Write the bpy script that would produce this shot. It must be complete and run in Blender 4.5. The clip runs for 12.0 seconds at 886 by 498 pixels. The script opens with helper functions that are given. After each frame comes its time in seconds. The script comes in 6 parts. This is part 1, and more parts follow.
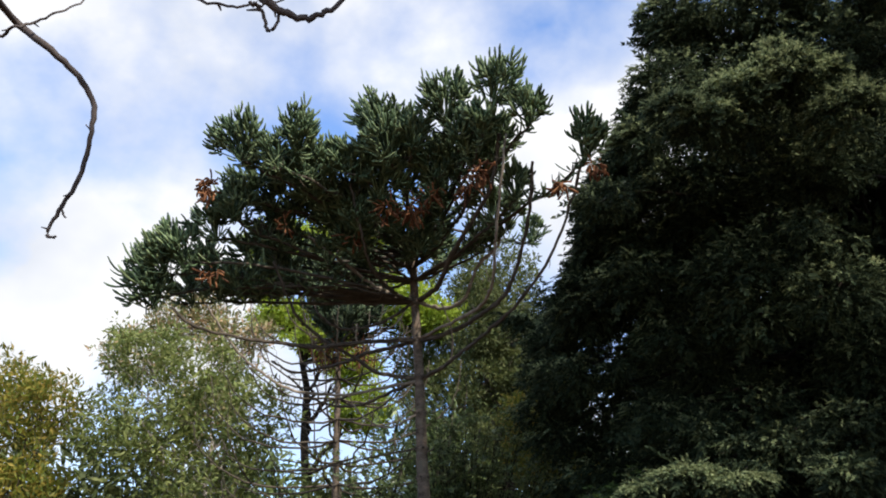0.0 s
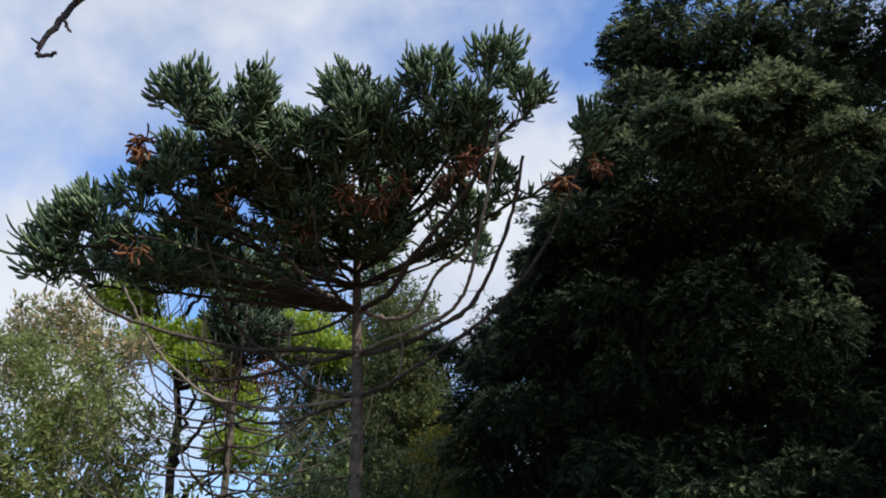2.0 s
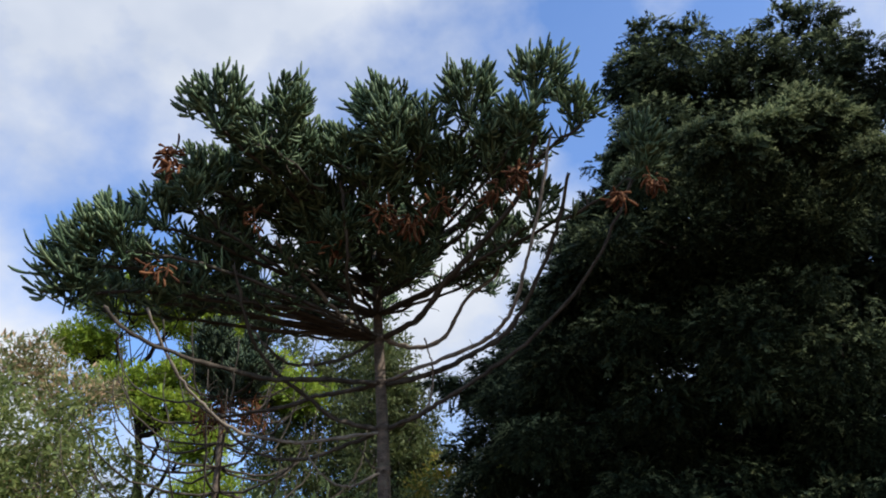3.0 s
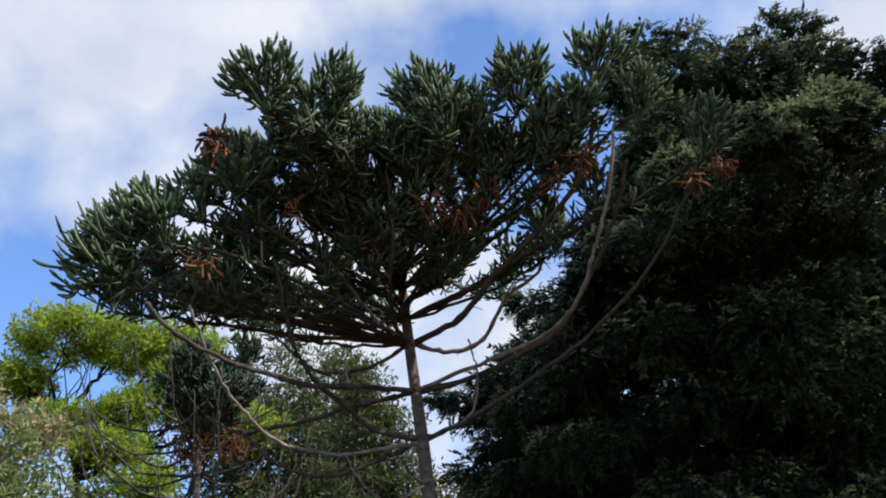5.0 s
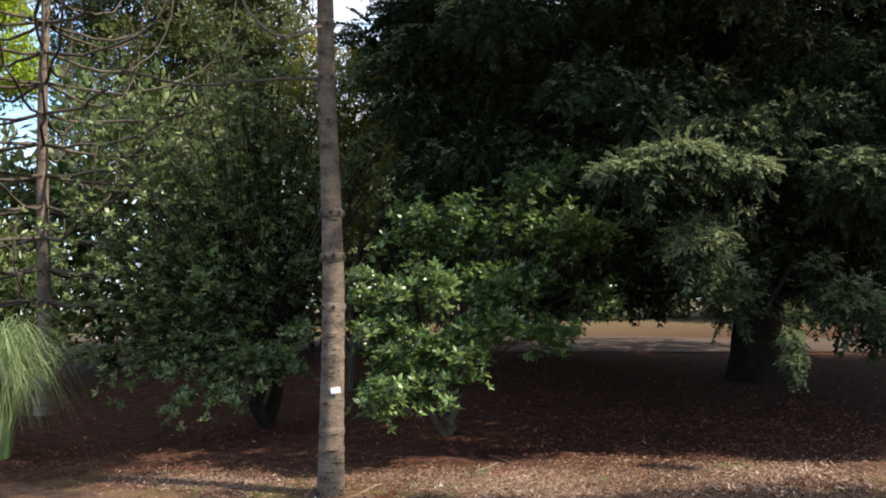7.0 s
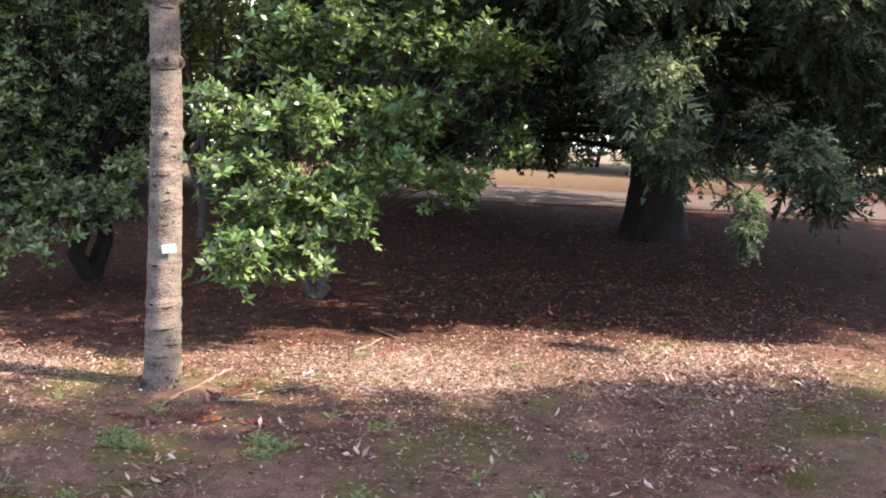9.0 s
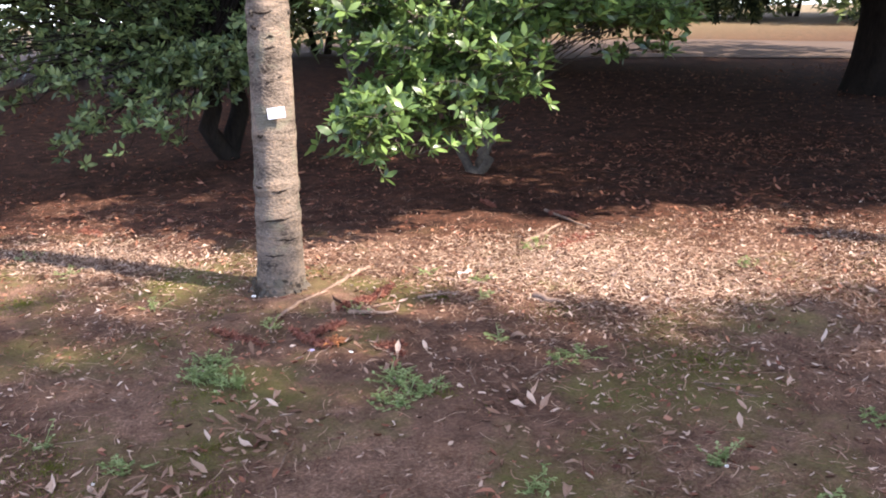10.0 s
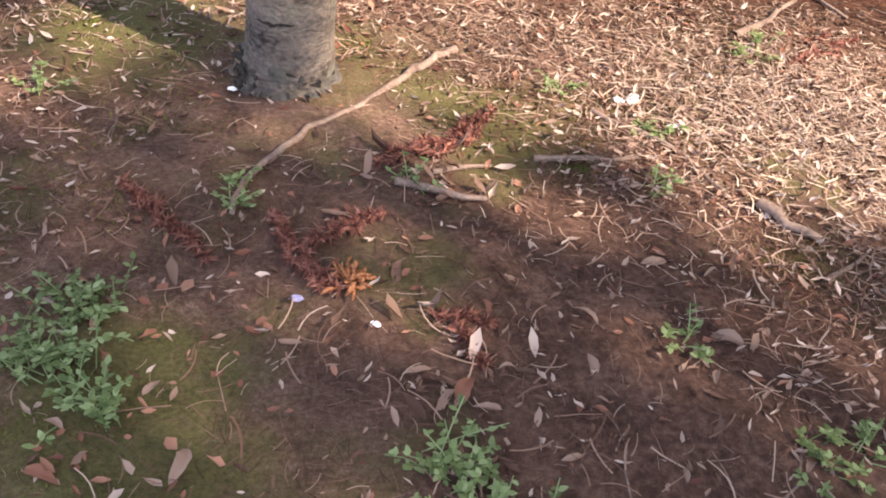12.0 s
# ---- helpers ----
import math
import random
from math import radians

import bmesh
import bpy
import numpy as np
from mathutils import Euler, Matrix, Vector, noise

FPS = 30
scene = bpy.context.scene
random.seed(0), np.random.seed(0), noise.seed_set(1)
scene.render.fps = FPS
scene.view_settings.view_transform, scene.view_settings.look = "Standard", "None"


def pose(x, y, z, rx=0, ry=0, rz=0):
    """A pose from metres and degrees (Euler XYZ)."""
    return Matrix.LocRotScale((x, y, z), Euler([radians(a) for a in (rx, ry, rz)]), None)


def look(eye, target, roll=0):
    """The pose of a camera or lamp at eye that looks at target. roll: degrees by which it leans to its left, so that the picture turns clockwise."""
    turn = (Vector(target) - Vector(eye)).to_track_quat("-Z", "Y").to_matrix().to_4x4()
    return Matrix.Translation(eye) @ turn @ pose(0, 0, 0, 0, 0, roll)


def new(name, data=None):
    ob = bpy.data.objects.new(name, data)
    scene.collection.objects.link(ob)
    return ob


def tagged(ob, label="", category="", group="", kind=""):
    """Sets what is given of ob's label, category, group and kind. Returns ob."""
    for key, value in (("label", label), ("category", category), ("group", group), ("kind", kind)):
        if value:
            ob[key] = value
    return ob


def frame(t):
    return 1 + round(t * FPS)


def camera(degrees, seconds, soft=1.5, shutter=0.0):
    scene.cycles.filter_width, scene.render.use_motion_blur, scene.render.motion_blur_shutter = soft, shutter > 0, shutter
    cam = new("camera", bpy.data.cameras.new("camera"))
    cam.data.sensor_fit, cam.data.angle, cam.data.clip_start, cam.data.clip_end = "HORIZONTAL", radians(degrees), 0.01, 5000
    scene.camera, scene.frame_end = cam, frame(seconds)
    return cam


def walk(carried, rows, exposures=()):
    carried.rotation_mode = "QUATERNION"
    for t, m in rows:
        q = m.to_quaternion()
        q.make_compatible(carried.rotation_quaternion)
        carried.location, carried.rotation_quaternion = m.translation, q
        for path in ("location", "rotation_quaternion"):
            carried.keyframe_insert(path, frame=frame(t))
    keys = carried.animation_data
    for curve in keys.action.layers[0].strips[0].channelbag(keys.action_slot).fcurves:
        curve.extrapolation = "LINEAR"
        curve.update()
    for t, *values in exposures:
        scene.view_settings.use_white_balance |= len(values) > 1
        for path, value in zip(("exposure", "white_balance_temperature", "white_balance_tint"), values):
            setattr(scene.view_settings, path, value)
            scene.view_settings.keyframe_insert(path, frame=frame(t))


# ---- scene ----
cam = camera(55.0, 12.0, soft=1.9)
PATH = [
    (0, (2.015, -3.978, 2.317), (1.687, -2.164, 3.093), -2.6),
    (0.5, (1.632, -3.436, 2.335), (1.409, -1.652, 3.211), -0.2),
    (1, (1.32, -2.882, 2.324), (1.17, -1.119, 3.256), -0.1),
    (1.5, (0.814, -2.485, 2.317), (0.733, -0.712, 3.24), 1.4),
    (2, (0.152, -2.156, 2.342), (0.133, -0.357, 3.214), -1.4),
    (2.5, (-0.556, -1.727, 2.351), (-0.502, 0.035, 3.295), -5.4),
    (3, (-1.329, -1.412, 2.298), (-1.213, 0.335, 3.266), -3.5),
    (3.2, (-1.608, -1.311, 2.29), (-1.473, 0.443, 3.24), -6.0),
    (4.8, (-3.216, -0.386, 2.287), (-2.901, 1.277, 3.351), -7.5),
    (5, (-3.323, -0.275, 2.291), (-2.999, 1.412, 3.315), -8.0),
    (5.5, (-3.426, 0.151, 2.27), (-3.051, 1.945, 3.071), -5.6),
    (6, (-3.495, 0.707, 2.271), (-3.049, 2.543, 2.926), -5.2),
    (6.5, (-3.434, 1.251, 2.251), (-2.929, 3.131, 2.707), -3.3),
    (7, (-3.308, 1.978, 2.331), (-2.731, 3.889, 2.459), -1.3),
    (7.5, (-3.211, 2.763, 2.424), (-2.567, 4.652, 2.291), 1.8),
    (7.7, (-3.186, 3.021, 2.432), (-2.537, 4.903, 2.244), -0.8),
    (9.3, (-2.448, 5.101, 2.216), (-1.537, 6.858, 1.926), 1.3),
    (9.5, (-2.308, 5.495, 2.17), (-1.44, 7.237, 1.709), -0.1),
    (10, (-1.932, 6.6, 1.904), (-1.455, 8.468, 1.373), -1.7),
    (10.5, (-1.778, 7.456, 1.756), (-1.405, 9.259, 0.976), 2.3),
    (11, (-1.697, 8.153, 1.613), (-1.389, 9.787, 0.502), 4.4),
    (11.5, (-1.563, 8.883, 1.616), (-1.309, 10.452, 0.403), 5.1),
    (12, (-1.471, 9.58, 1.679), (-1.19, 11.1, 0.411), 7.7),
]
walk(cam, [(t, look(eye, target, roll)) for t, eye, target, roll in PATH],
     exposures=[(0, 0.38, 6650, 10), (0.6, 0.12, 6270, 10), (1.5, 0.0, 6130, 10), (3.2, 0.06, 6150, 10), (5, 0.12, 6150, 10), (5.5, 0.0, 6380, 10), (6, 0.16, 6620, 10), (6.5, 0.67, 6750, 10), (7, 0.95, 7000, 10), (7.7, 1.92, 6950, 13), (9.3, 2.09, 6700, 19), (10.2, 1.98, 6750, 19), (11, 1.84, 6950, 19), (12, 1.75, 6900, 19)])

# ---------------------------------------------------------------- light
SUN_AZ = math.atan2(-0.61, 0.79)     # the sun stands behind the camera, to its right
SUN_EL = radians(42)
sun_dir = Vector((math.cos(SUN_AZ) * math.cos(SUN_EL), math.sin(SUN_AZ) * math.cos(SUN_EL), math.sin(SUN_EL)))
sun_data = bpy.data.lights.new("sun", "SUN")
sun_data.energy, sun_data.angle, sun_data.color = 5.0, radians(0.6), (1.0, 0.93, 0.82)
sun = new("sun", sun_data)
sun.rotation_euler = sun_dir.to_track_quat("Z", "Y").to_euler()


def make_world():
    world = bpy.data.worlds.new("sky")
    world.use_nodes = True
    scene.world = world
    nt = world.node_tree
    nt.nodes.clear()
    out = nt.nodes.new("ShaderNodeOutputWorld")
    bg = nt.nodes.new("ShaderNodeBackground")
    sky = nt.nodes.new("ShaderNodeTexSky")
    sky.sky_type = "NISHITA"
    sky.sun_disc = False
    sky.sun_elevation = SUN_EL
    sky.sun_rotation = math.pi / 2 - SUN_AZ
    sky.air_density, sky.dust_density, sky.ozone_density = 1.0, 0.6, 1.6
    coord = nt.nodes.new("ShaderNodeTexCoord")
    mapping = nt.nodes.new("ShaderNodeMapping")
    mapping.inputs["Scale"].default_value = (1.0, 1.0, 1.3)
    mapping.inputs["Rotation"].default_value = (0.0, 0.0, 0.5)
    mapping.inputs["Location"].default_value = (0.9, 0.45, 0.2)
    big = nt.nodes.new("ShaderNodeTexNoise")
    big.inputs["Scale"].default_value = 2.6
    big.inputs["Detail"].default_value = 7
    big.inputs["Roughness"].default_value = 0.52
    ramp = nt.nodes.new("ShaderNodeValToRGB")
    ramp.color_ramp.elements[0].position = 0.41
    ramp.color_ramp.elements[1].position = 0.57
    ramp.color_ramp.elements[0].color = (0.1, 0.1, 0.1, 1)
    tone = nt.nodes.new("ShaderNodeTexNoise")
    tone.inputs["Scale"].default_value = 5.0
    tone.inputs["Detail"].default_value = 4
    tones = nt.nodes.new("ShaderNodeValToRGB")
    tones.color_ramp.elements[0].position, tones.color_ramp.elements[1].position = 0.35, 0.65
    tones.color_ramp.elements[0].color = (7.8, 8.4, 9.6, 1)
    tones.color_ramp.elements[1].color = (10.8, 11.0, 11.4, 1)
    mix = nt.nodes.new("ShaderNodeMix")
    mix.data_type = "RGBA"
    link = nt.links.new
    link(coord.outputs["Generated"], mapping.inputs["Vector"])
    link(mapping.outputs["Vector"], big.inputs["Vector"])
    link(mapping.outputs["Vector"], tone.inputs["Vector"])
    link(big.outputs["Fac"], ramp.inputs["Fac"])
    link(tone.outputs["Fac"], tones.inputs["Fac"])
    link(ramp.outputs["Color"], mix.inputs["Factor"])
    gain = nt.nodes.new("ShaderNodeMix")
    gain.data_type, gain.blend_type = "RGBA", "MULTIPLY"
    gain.inputs["Factor"].default_value = 1.0
    gain.inputs["B"].default_value = (1.85, 2.5, 3.3, 1)
    link(sky.outputs["Color"], gain.inputs["A"])
    link(gain.outputs["Result"], mix.inputs["A"])
    link(tones.outputs["Color"], mix.inputs["B"])
    link(mix.outputs["Result"], bg.inputs["Color"])
    bg.inputs["Strength"].default_value = 0.077
    link(bg.outputs["Background"], out.inputs["Surface"])


make_world()


# ---------------------------------------------------------------- materials
def material(name, low, high, rough=0.7, scale=6.0, fine=60.0, bump=0.3, depth=0.01, spread=0.5, spec=0.4, stretch=(1, 1, 1), third=None):
    """A surface whose colour wanders between two (or three) tones at a coarse and a fine scale, with relief."""
    m = bpy.data.materials.new(name)
    m.use_nodes = True
    nt = m.node_tree
    b = nt.nodes["Principled BSDF"]
    b.inputs["Roughness"].default_value = rough
    b.inputs["Specular IOR Level"].default_value = spec
    link = nt.links.new
    co = nt.nodes.new("ShaderNodeTexCoord")
    mp = nt.nodes.new("ShaderNodeMapping")
    mp.inputs["Scale"].default_value = stretch
    link(co.outputs["Object"], mp.inputs["Vector"])
    n1 = nt.nodes.new("ShaderNodeTexNoise")
    n1.inputs["Scale"].default_value, n1.inputs["Detail"].default_value = scale, 6
    n2 = nt.nodes.new("ShaderNodeTexNoise")
    n2.inputs["Scale"].default_value, n2.inputs["Detail"].default_value = fine, 4
    for n in (n1, n2):
        link(mp.outputs["Vector"], n.inputs["Vector"])
    add = nt.nodes.new("ShaderNodeMath")
    add.operation = "MULTIPLY_ADD"
    add.inputs[1].default_value = 0.45
    half = nt.nodes.new("ShaderNodeMath")
    half.operation = "MULTIPLY"
    half.inputs[1].default_value = 0.55
    link(n1.outputs["Fac"], half.inputs[0])
    link(n2.outputs["Fac"], add.inputs[0])
    link(half.outputs[0], add.inputs[2])
    ramp = nt.nodes.new("ShaderNodeValToRGB")
    e = ramp.color_ramp.elements
    e[0].position, e[1].position = 0.5 - spread * 0.25, 0.5 + spread * 0.25
    e[0].color, e[1].color = (*low, 1), (*high, 1)
    if third:
        x = e.new(0.5)
        x.color = (*third, 1)
    link(add.outputs[0], ramp.inputs["Fac"])
    link(ramp.outputs["Color"], b.inputs["Base Color"])
    if bump:
        bp = nt.nodes.new("ShaderNodeBump")
        bp.inputs["Strength"].default_value, bp.inputs["Distance"].default_value = bump, depth
        link(add.outputs[0], bp.inputs["Height"])
        link(bp.outputs["Normal"], b.inputs["Normal"])
    return m


def leaf_material(name, tones, rough=0.5, glow=0.35, spec=0.4, shade=1.0):
    """Leaves: each island takes a tone of its own; light passes through in part."""
    m = bpy.data.materials.new(name)
    m.use_nodes = True
    nt = m.node_tree
    b, out = nt.nodes["Principled BSDF"], nt.nodes["Material Output"]
    b.inputs["Roughness"].default_value = rough
    b.inputs["Specular IOR Level"].default_value = spec
    link = nt.links.new
    geo = nt.nodes.new("ShaderNodeNewGeometry")
    ramp = nt.nodes.new("ShaderNodeValToRGB")
    ramp.color_ramp.interpolation = "LINEAR"
    e = ramp.color_ramp.elements
    while len(e) < len(tones):
        e.new(0.5)
    for k, tone in enumerate(tones):
        e[k].position = k / (len(tones) - 1)
        e[k].color = (*[c * shade for c in tone], 1)
    link(geo.outputs["Random Per Island"], ramp.inputs["Fac"])
    co = nt.nodes.new("ShaderNodeTexCoord")
    n = nt.nodes.new("ShaderNodeTexNoise")
    n.inputs["Scale"].default_value, n.inputs["Detail"].default_value = 0.9, 3
    link(co.outputs["Object"], n.inputs["Vector"])
    hsv = nt.nodes.new("ShaderNodeHueSaturation")
    mr = nt.nodes.new("ShaderNodeMapRange")
    mr.inputs["From Min"].default_value, mr.inputs["From Max"].default_value = 0.3, 0.7
    mr.inputs["To Min"].default_value, mr.inputs["To Max"].default_value = 0.75, 1.25
    link(n.outputs["Fac"], mr.inputs["Value"])
    link(mr.outputs["Result"], hsv.inputs["Value"])
    link(ramp.outputs["Color"], hsv.inputs["Color"])
    link(hsv.outputs["Color"], b.inputs["Base Color"])
    tr = nt.nodes.new("ShaderNodeBsdfTranslucent")
    bright = nt.nodes.new("ShaderNodeHueSaturation")
    bright.inputs["Hue"].default_value, bright.inputs["Value"].default_value = 0.48, 1.5
    link(hsv.outputs["Color"], bright.inputs["Color"])
    link(bright.outputs["Color"], tr.inputs["Color"])
    mix = nt.nodes.new("ShaderNodeMixShader")
    mix.inputs["Fac"].default_value = glow
    link(b.outputs["BSDF"], mix.inputs[1])
    link(tr.outputs["BSDF"], mix.inputs[2])
    link(mix.outputs["Shader"], out.inputs["Surface"])
    return m


BARK = material("araucaria_bark", (0.034, 0.025, 0.019), (0.225, 0.162, 0.116), 0.9, 4, 45, 0.9, 0.03, 0.6, 0.2, (1, 1, 1.6), (0.14, 0.11, 0.086))
def ring_bands(m):
    """Dark horizontal growth lines and pale lichen blotches over the bark."""
    nt = m.node_tree
    b = nt.nodes["Principled BSDF"]
    old = b.inputs["Base Color"].links[0].from_socket
    co = nt.nodes.new("ShaderNodeTexCoord")
    squash = nt.nodes.new("ShaderNodeMapping")
    squash.inputs["Scale"].default_value = (1.3, 1.3, 8.5)
    nt.links.new(co.outputs["Object"], squash.inputs["Vector"])
    wave = nt.nodes.new("ShaderNodeTexNoise")
    wave.inputs["Scale"].default_value, wave.inputs["Detail"].default_value = 4.0, 6
    wave.inputs["Roughness"].default_value = 0.6
    nt.links.new(squash.outputs["Vector"], wave.inputs["Vector"])
    lines = nt.nodes.new("ShaderNodeValToRGB")
    lines.color_ramp.elements[0].position, lines.color_ramp.elements[1].position = 0.38, 0.5
    lines.color_ramp.elements[0].color, lines.color_ramp.elements[1].color = (0.38, 0.36, 0.34, 1), (1, 1, 1, 1)
    nt.links.new(wave.outputs["Fac"], lines.inputs["Fac"])
    mul = nt.nodes.new("ShaderNodeMix")
    mul.data_type, mul.blend_type = "RGBA", "MULTIPLY"
    mul.inputs["Factor"].default_value = 0.5
    nt.links.new(old, mul.inputs["A"])
    nt.links.new(lines.outputs["Color"], mul.inputs["B"])
    blot = nt.nodes.new("ShaderNodeTexNoise")
    blot.inputs["Scale"].default_value, blot.inputs["Detail"].default_value = 7, 5
    nt.links.new(co.outputs["Object"], blot.inputs["Vector"])
    edge = nt.nodes.new("ShaderNodeValToRGB")
    edge.color_ramp.elements[0].position, edge.color_ramp.elements[1].position = 0.54, 0.66
    nt.links.new(blot.outputs["Fac"], edge.inputs["Fac"])
    lich = nt.nodes.new("ShaderNodeMix")
    lich.data_type = "RGBA"
    lich.inputs["B"].default_value = (0.13, 0.115, 0.085, 1)
    nt.links.new(edge.outputs["Color"], lich.inputs["Factor"])
    nt.links.new(mul.outputs["Result"], lich.inputs["A"])
    nt.links.new(lich.outputs["Result"], b.inputs["Base Color"])
    bump = b.inputs["Normal"].links[0].from_node
    deep = nt.nodes.new("ShaderNodeBump")
    deep.inputs["Strength"].default_value, deep.inputs["Distance"].default_value = 0.5, 0.012
    nt.links.new(wave.outputs["Fac"], deep.inputs["Height"])
    nt.links.new(bump.outputs["Normal"], deep.inputs["Normal"])
    nt.links.new(deep.outputs["Normal"], b.inputs["Normal"])


ring_bands(BARK)
BRANCH_BARK = material("branch_bark", (0.03, 0.026, 0.022), (0.12, 0.098, 0.075), 0.9, 4, 40, 0.5, 0.01, 0.7, 0.2)
BLEACHED_BARK = material("bleached_bark", (0.1, 0.08, 0.06), (0.36, 0.3, 0.24), 0.9, 5, 50, 0.5, 0.01, 0.7, 0.2)
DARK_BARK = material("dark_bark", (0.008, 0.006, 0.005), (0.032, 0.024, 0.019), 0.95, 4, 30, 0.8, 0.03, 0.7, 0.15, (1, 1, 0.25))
PALE_BARK = material("pale_bark", (0.16, 0.14, 0.12), (0.42, 0.38, 0.33), 0.85, 3, 30, 0.4, 0.01, 0.7, 0.2, (1, 1, 0.3))
TWIG_BARK = material("twig_bark", (0.025, 0.02, 0.022), (0.1, 0.08, 0.075), 0.8, 8, 60, 0.4, 0.004, 0.7, 0.25)
NEEDLE = leaf_material("araucaria_needles", [(0.03, 0.052, 0.028), (0.085, 0.135, 0.068), (0.21, 0.27, 0.14)], 0.6, 0.12, 0.2)
# NEEDLE at about half its tones: shade put into the colour
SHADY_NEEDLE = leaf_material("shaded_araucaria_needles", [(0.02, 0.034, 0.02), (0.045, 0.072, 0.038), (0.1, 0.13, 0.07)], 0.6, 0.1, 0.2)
DEAD_NEEDLE = leaf_material("dead_needles", [(0.075, 0.032, 0.018), (0.17, 0.07, 0.032), (0.3, 0.14, 0.065)], 0.8, 0.2, 0.2)
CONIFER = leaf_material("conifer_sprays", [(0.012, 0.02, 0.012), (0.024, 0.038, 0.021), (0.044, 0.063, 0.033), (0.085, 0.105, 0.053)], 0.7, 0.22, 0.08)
# paler copy of the sprays, standing in for sunlight on the boughs
CONIFER_LIT_TIPS = leaf_material("conifer_lit_tips", [(0.06, 0.09, 0.045), (0.15, 0.19, 0.095), (0.3, 0.34, 0.18)], 0.75, 0.3, 0.12)
GLOSSY = leaf_material("glossy_leaves", [(0.03, 0.055, 0.018), (0.07, 0.125, 0.035), (0.155, 0.24, 0.065)], 0.34, 0.3, 0.5)
BUSH_LEAF = leaf_material("bush_leaves", [(0.038, 0.064, 0.025), (0.1, 0.145, 0.052), (0.24, 0.3, 0.115)], 0.4, 0.35, 0.4)
PINE_LEAF = leaf_material("bright_pine", [(0.12, 0.18, 0.02), (0.22, 0.31, 0.035), (0.34, 0.43, 0.06)], 0.6, 0.4, 0.3)
GREY_LEAF = leaf_material("grey_green_leaves", [(0.07, 0.1, 0.028), (0.14, 0.18, 0.052), (0.25, 0.28, 0.095)], 0.6, 0.35, 0.3)
TALL_LEAF = leaf_material("tall_tree_leaves", [(0.04, 0.06, 0.02), (0.085, 0.11, 0.036), (0.155, 0.175, 0.066)], 0.6, 0.3, 0.3)
YELLOW_LEAF = leaf_material("autumn_leaves", [(0.07, 0.11, 0.02), (0.17, 0.19, 0.03), (0.32, 0.24, 0.05)], 0.6, 0.4, 0.3)
RUST_LEAF = leaf_material("rusty_leaves", [(0.1, 0.13, 0.045), (0.2, 0.22, 0.09), (0.5, 0.34, 0.2)], 0.6, 0.35, 0.3)
GRASS_LEAF = leaf_material("pampas_blades", [(0.08, 0.13, 0.05), (0.17, 0.24, 0.1), (0.32, 0.38, 0.2)], 0.5, 0.35, 0.4)


# ---------------------------------------------------------------- mesh tools
class Geo:
    """Gathers points and faces, many copies at a time, and turns them into one mesh."""

    def __init__(self):
        self.v, self.f, self.n = [], [], 0

    def add(self, v, f):
        v = np.asarray(v, float).reshape(-1, 3)
        for part_faces in (f if isinstance(f, list) else [f]):
            self.f.append(np.asarray(part_faces, np.int64) + self.n)
        self.v.append(v)
        self.n += len(v)

    def stamp(self, tv, tf, turns, places):
        """Copies of a template (points tv, faces tf) with turns (N,3,3) and places (N,3)."""
        turns, places = np.asarray(turns), np.asarray(places)
        if not len(places):
            return
        v = np.einsum("nij,kj->nki", turns, tv) + places[:, None]
        base = self.n + np.arange(len(places))[:, None, None] * len(tv)
        for part_faces in (tf if isinstance(tf, list) else [tf]):
            part_faces = np.asarray(part_faces)
            self.f.append((part_faces[None] + base).reshape(-1, part_faces.shape[1]))
        self.v.append(v.reshape(-1, 3))
        self.n += len(places) * len(tv)

    def mesh(self, name, mat, smooth=False):
        me = bpy.data.meshes.new(name)
        v = np.concatenate(self.v)
        idx = np.concatenate([f.ravel() for f in self.f])
        total = np.concatenate([np.full(len(f), f.shape[1]) for f in self.f])
        me.vertices.add(len(v))
        me.vertices.foreach_set("co", v.ravel().astype(np.float32))
        me.loops.add(len(idx))
        me.loops.foreach_set("vertex_index", idx.astype(np.int32))
        me.polygons.add(len(total))
        me.polygons.foreach_set("loop_start", np.r_[0, np.cumsum(total)[:-1]].astype(np.int32))
        me.polygons.foreach_set("loop_total", total.astype(np.int32))
        if smooth:
            me.polygons.foreach_set("use_smooth", np.ones(len(total), bool))
        me.update(calc_edges=True)
        me.materials.append(mat)
        return me


def part(name, geo, mat, parent=None, label="", smooth=False, kind=""):
    ob = new(name, geo.mesh(name, mat, smooth) if isinstance(geo, Geo) else geo)
    if parent is not None:
        ob.parent = parent
        ob.matrix_parent_inverse = Matrix.Translation(parent.matrix_basis.translation).inverted() if parent.type == "EMPTY" else Matrix.Identity(4)
    return tagged(ob, label=label, kind=kind)


def thing(name, place, label, category, group="", kind=""):
    ob = new(name)
    ob.location = place
    return tagged(ob, label, category, group, kind)


def unit(v):
    return v / np.maximum(np.linalg.norm(v, axis=-1, keepdims=True), 1e-9)


def aim(d, toward, roll=None):
    """Turns whose z axis is d and whose x axis leans to toward."""
    d = unit(np.asarray(d, float))
    toward = np.broadcast_to(np.asarray(toward, float), d.shape)
    x = toward - d * (toward * d).sum(-1, keepdims=True)
    x = unit(x + 1e-6)
    y = np.cross(d, x)
    if roll is not None:
        c, s = np.cos(roll)[:, None], np.sin(roll)[:, None]
        x, y = c * x + s * y, c * y - s * x
    return np.stack([x, y, d], -1)


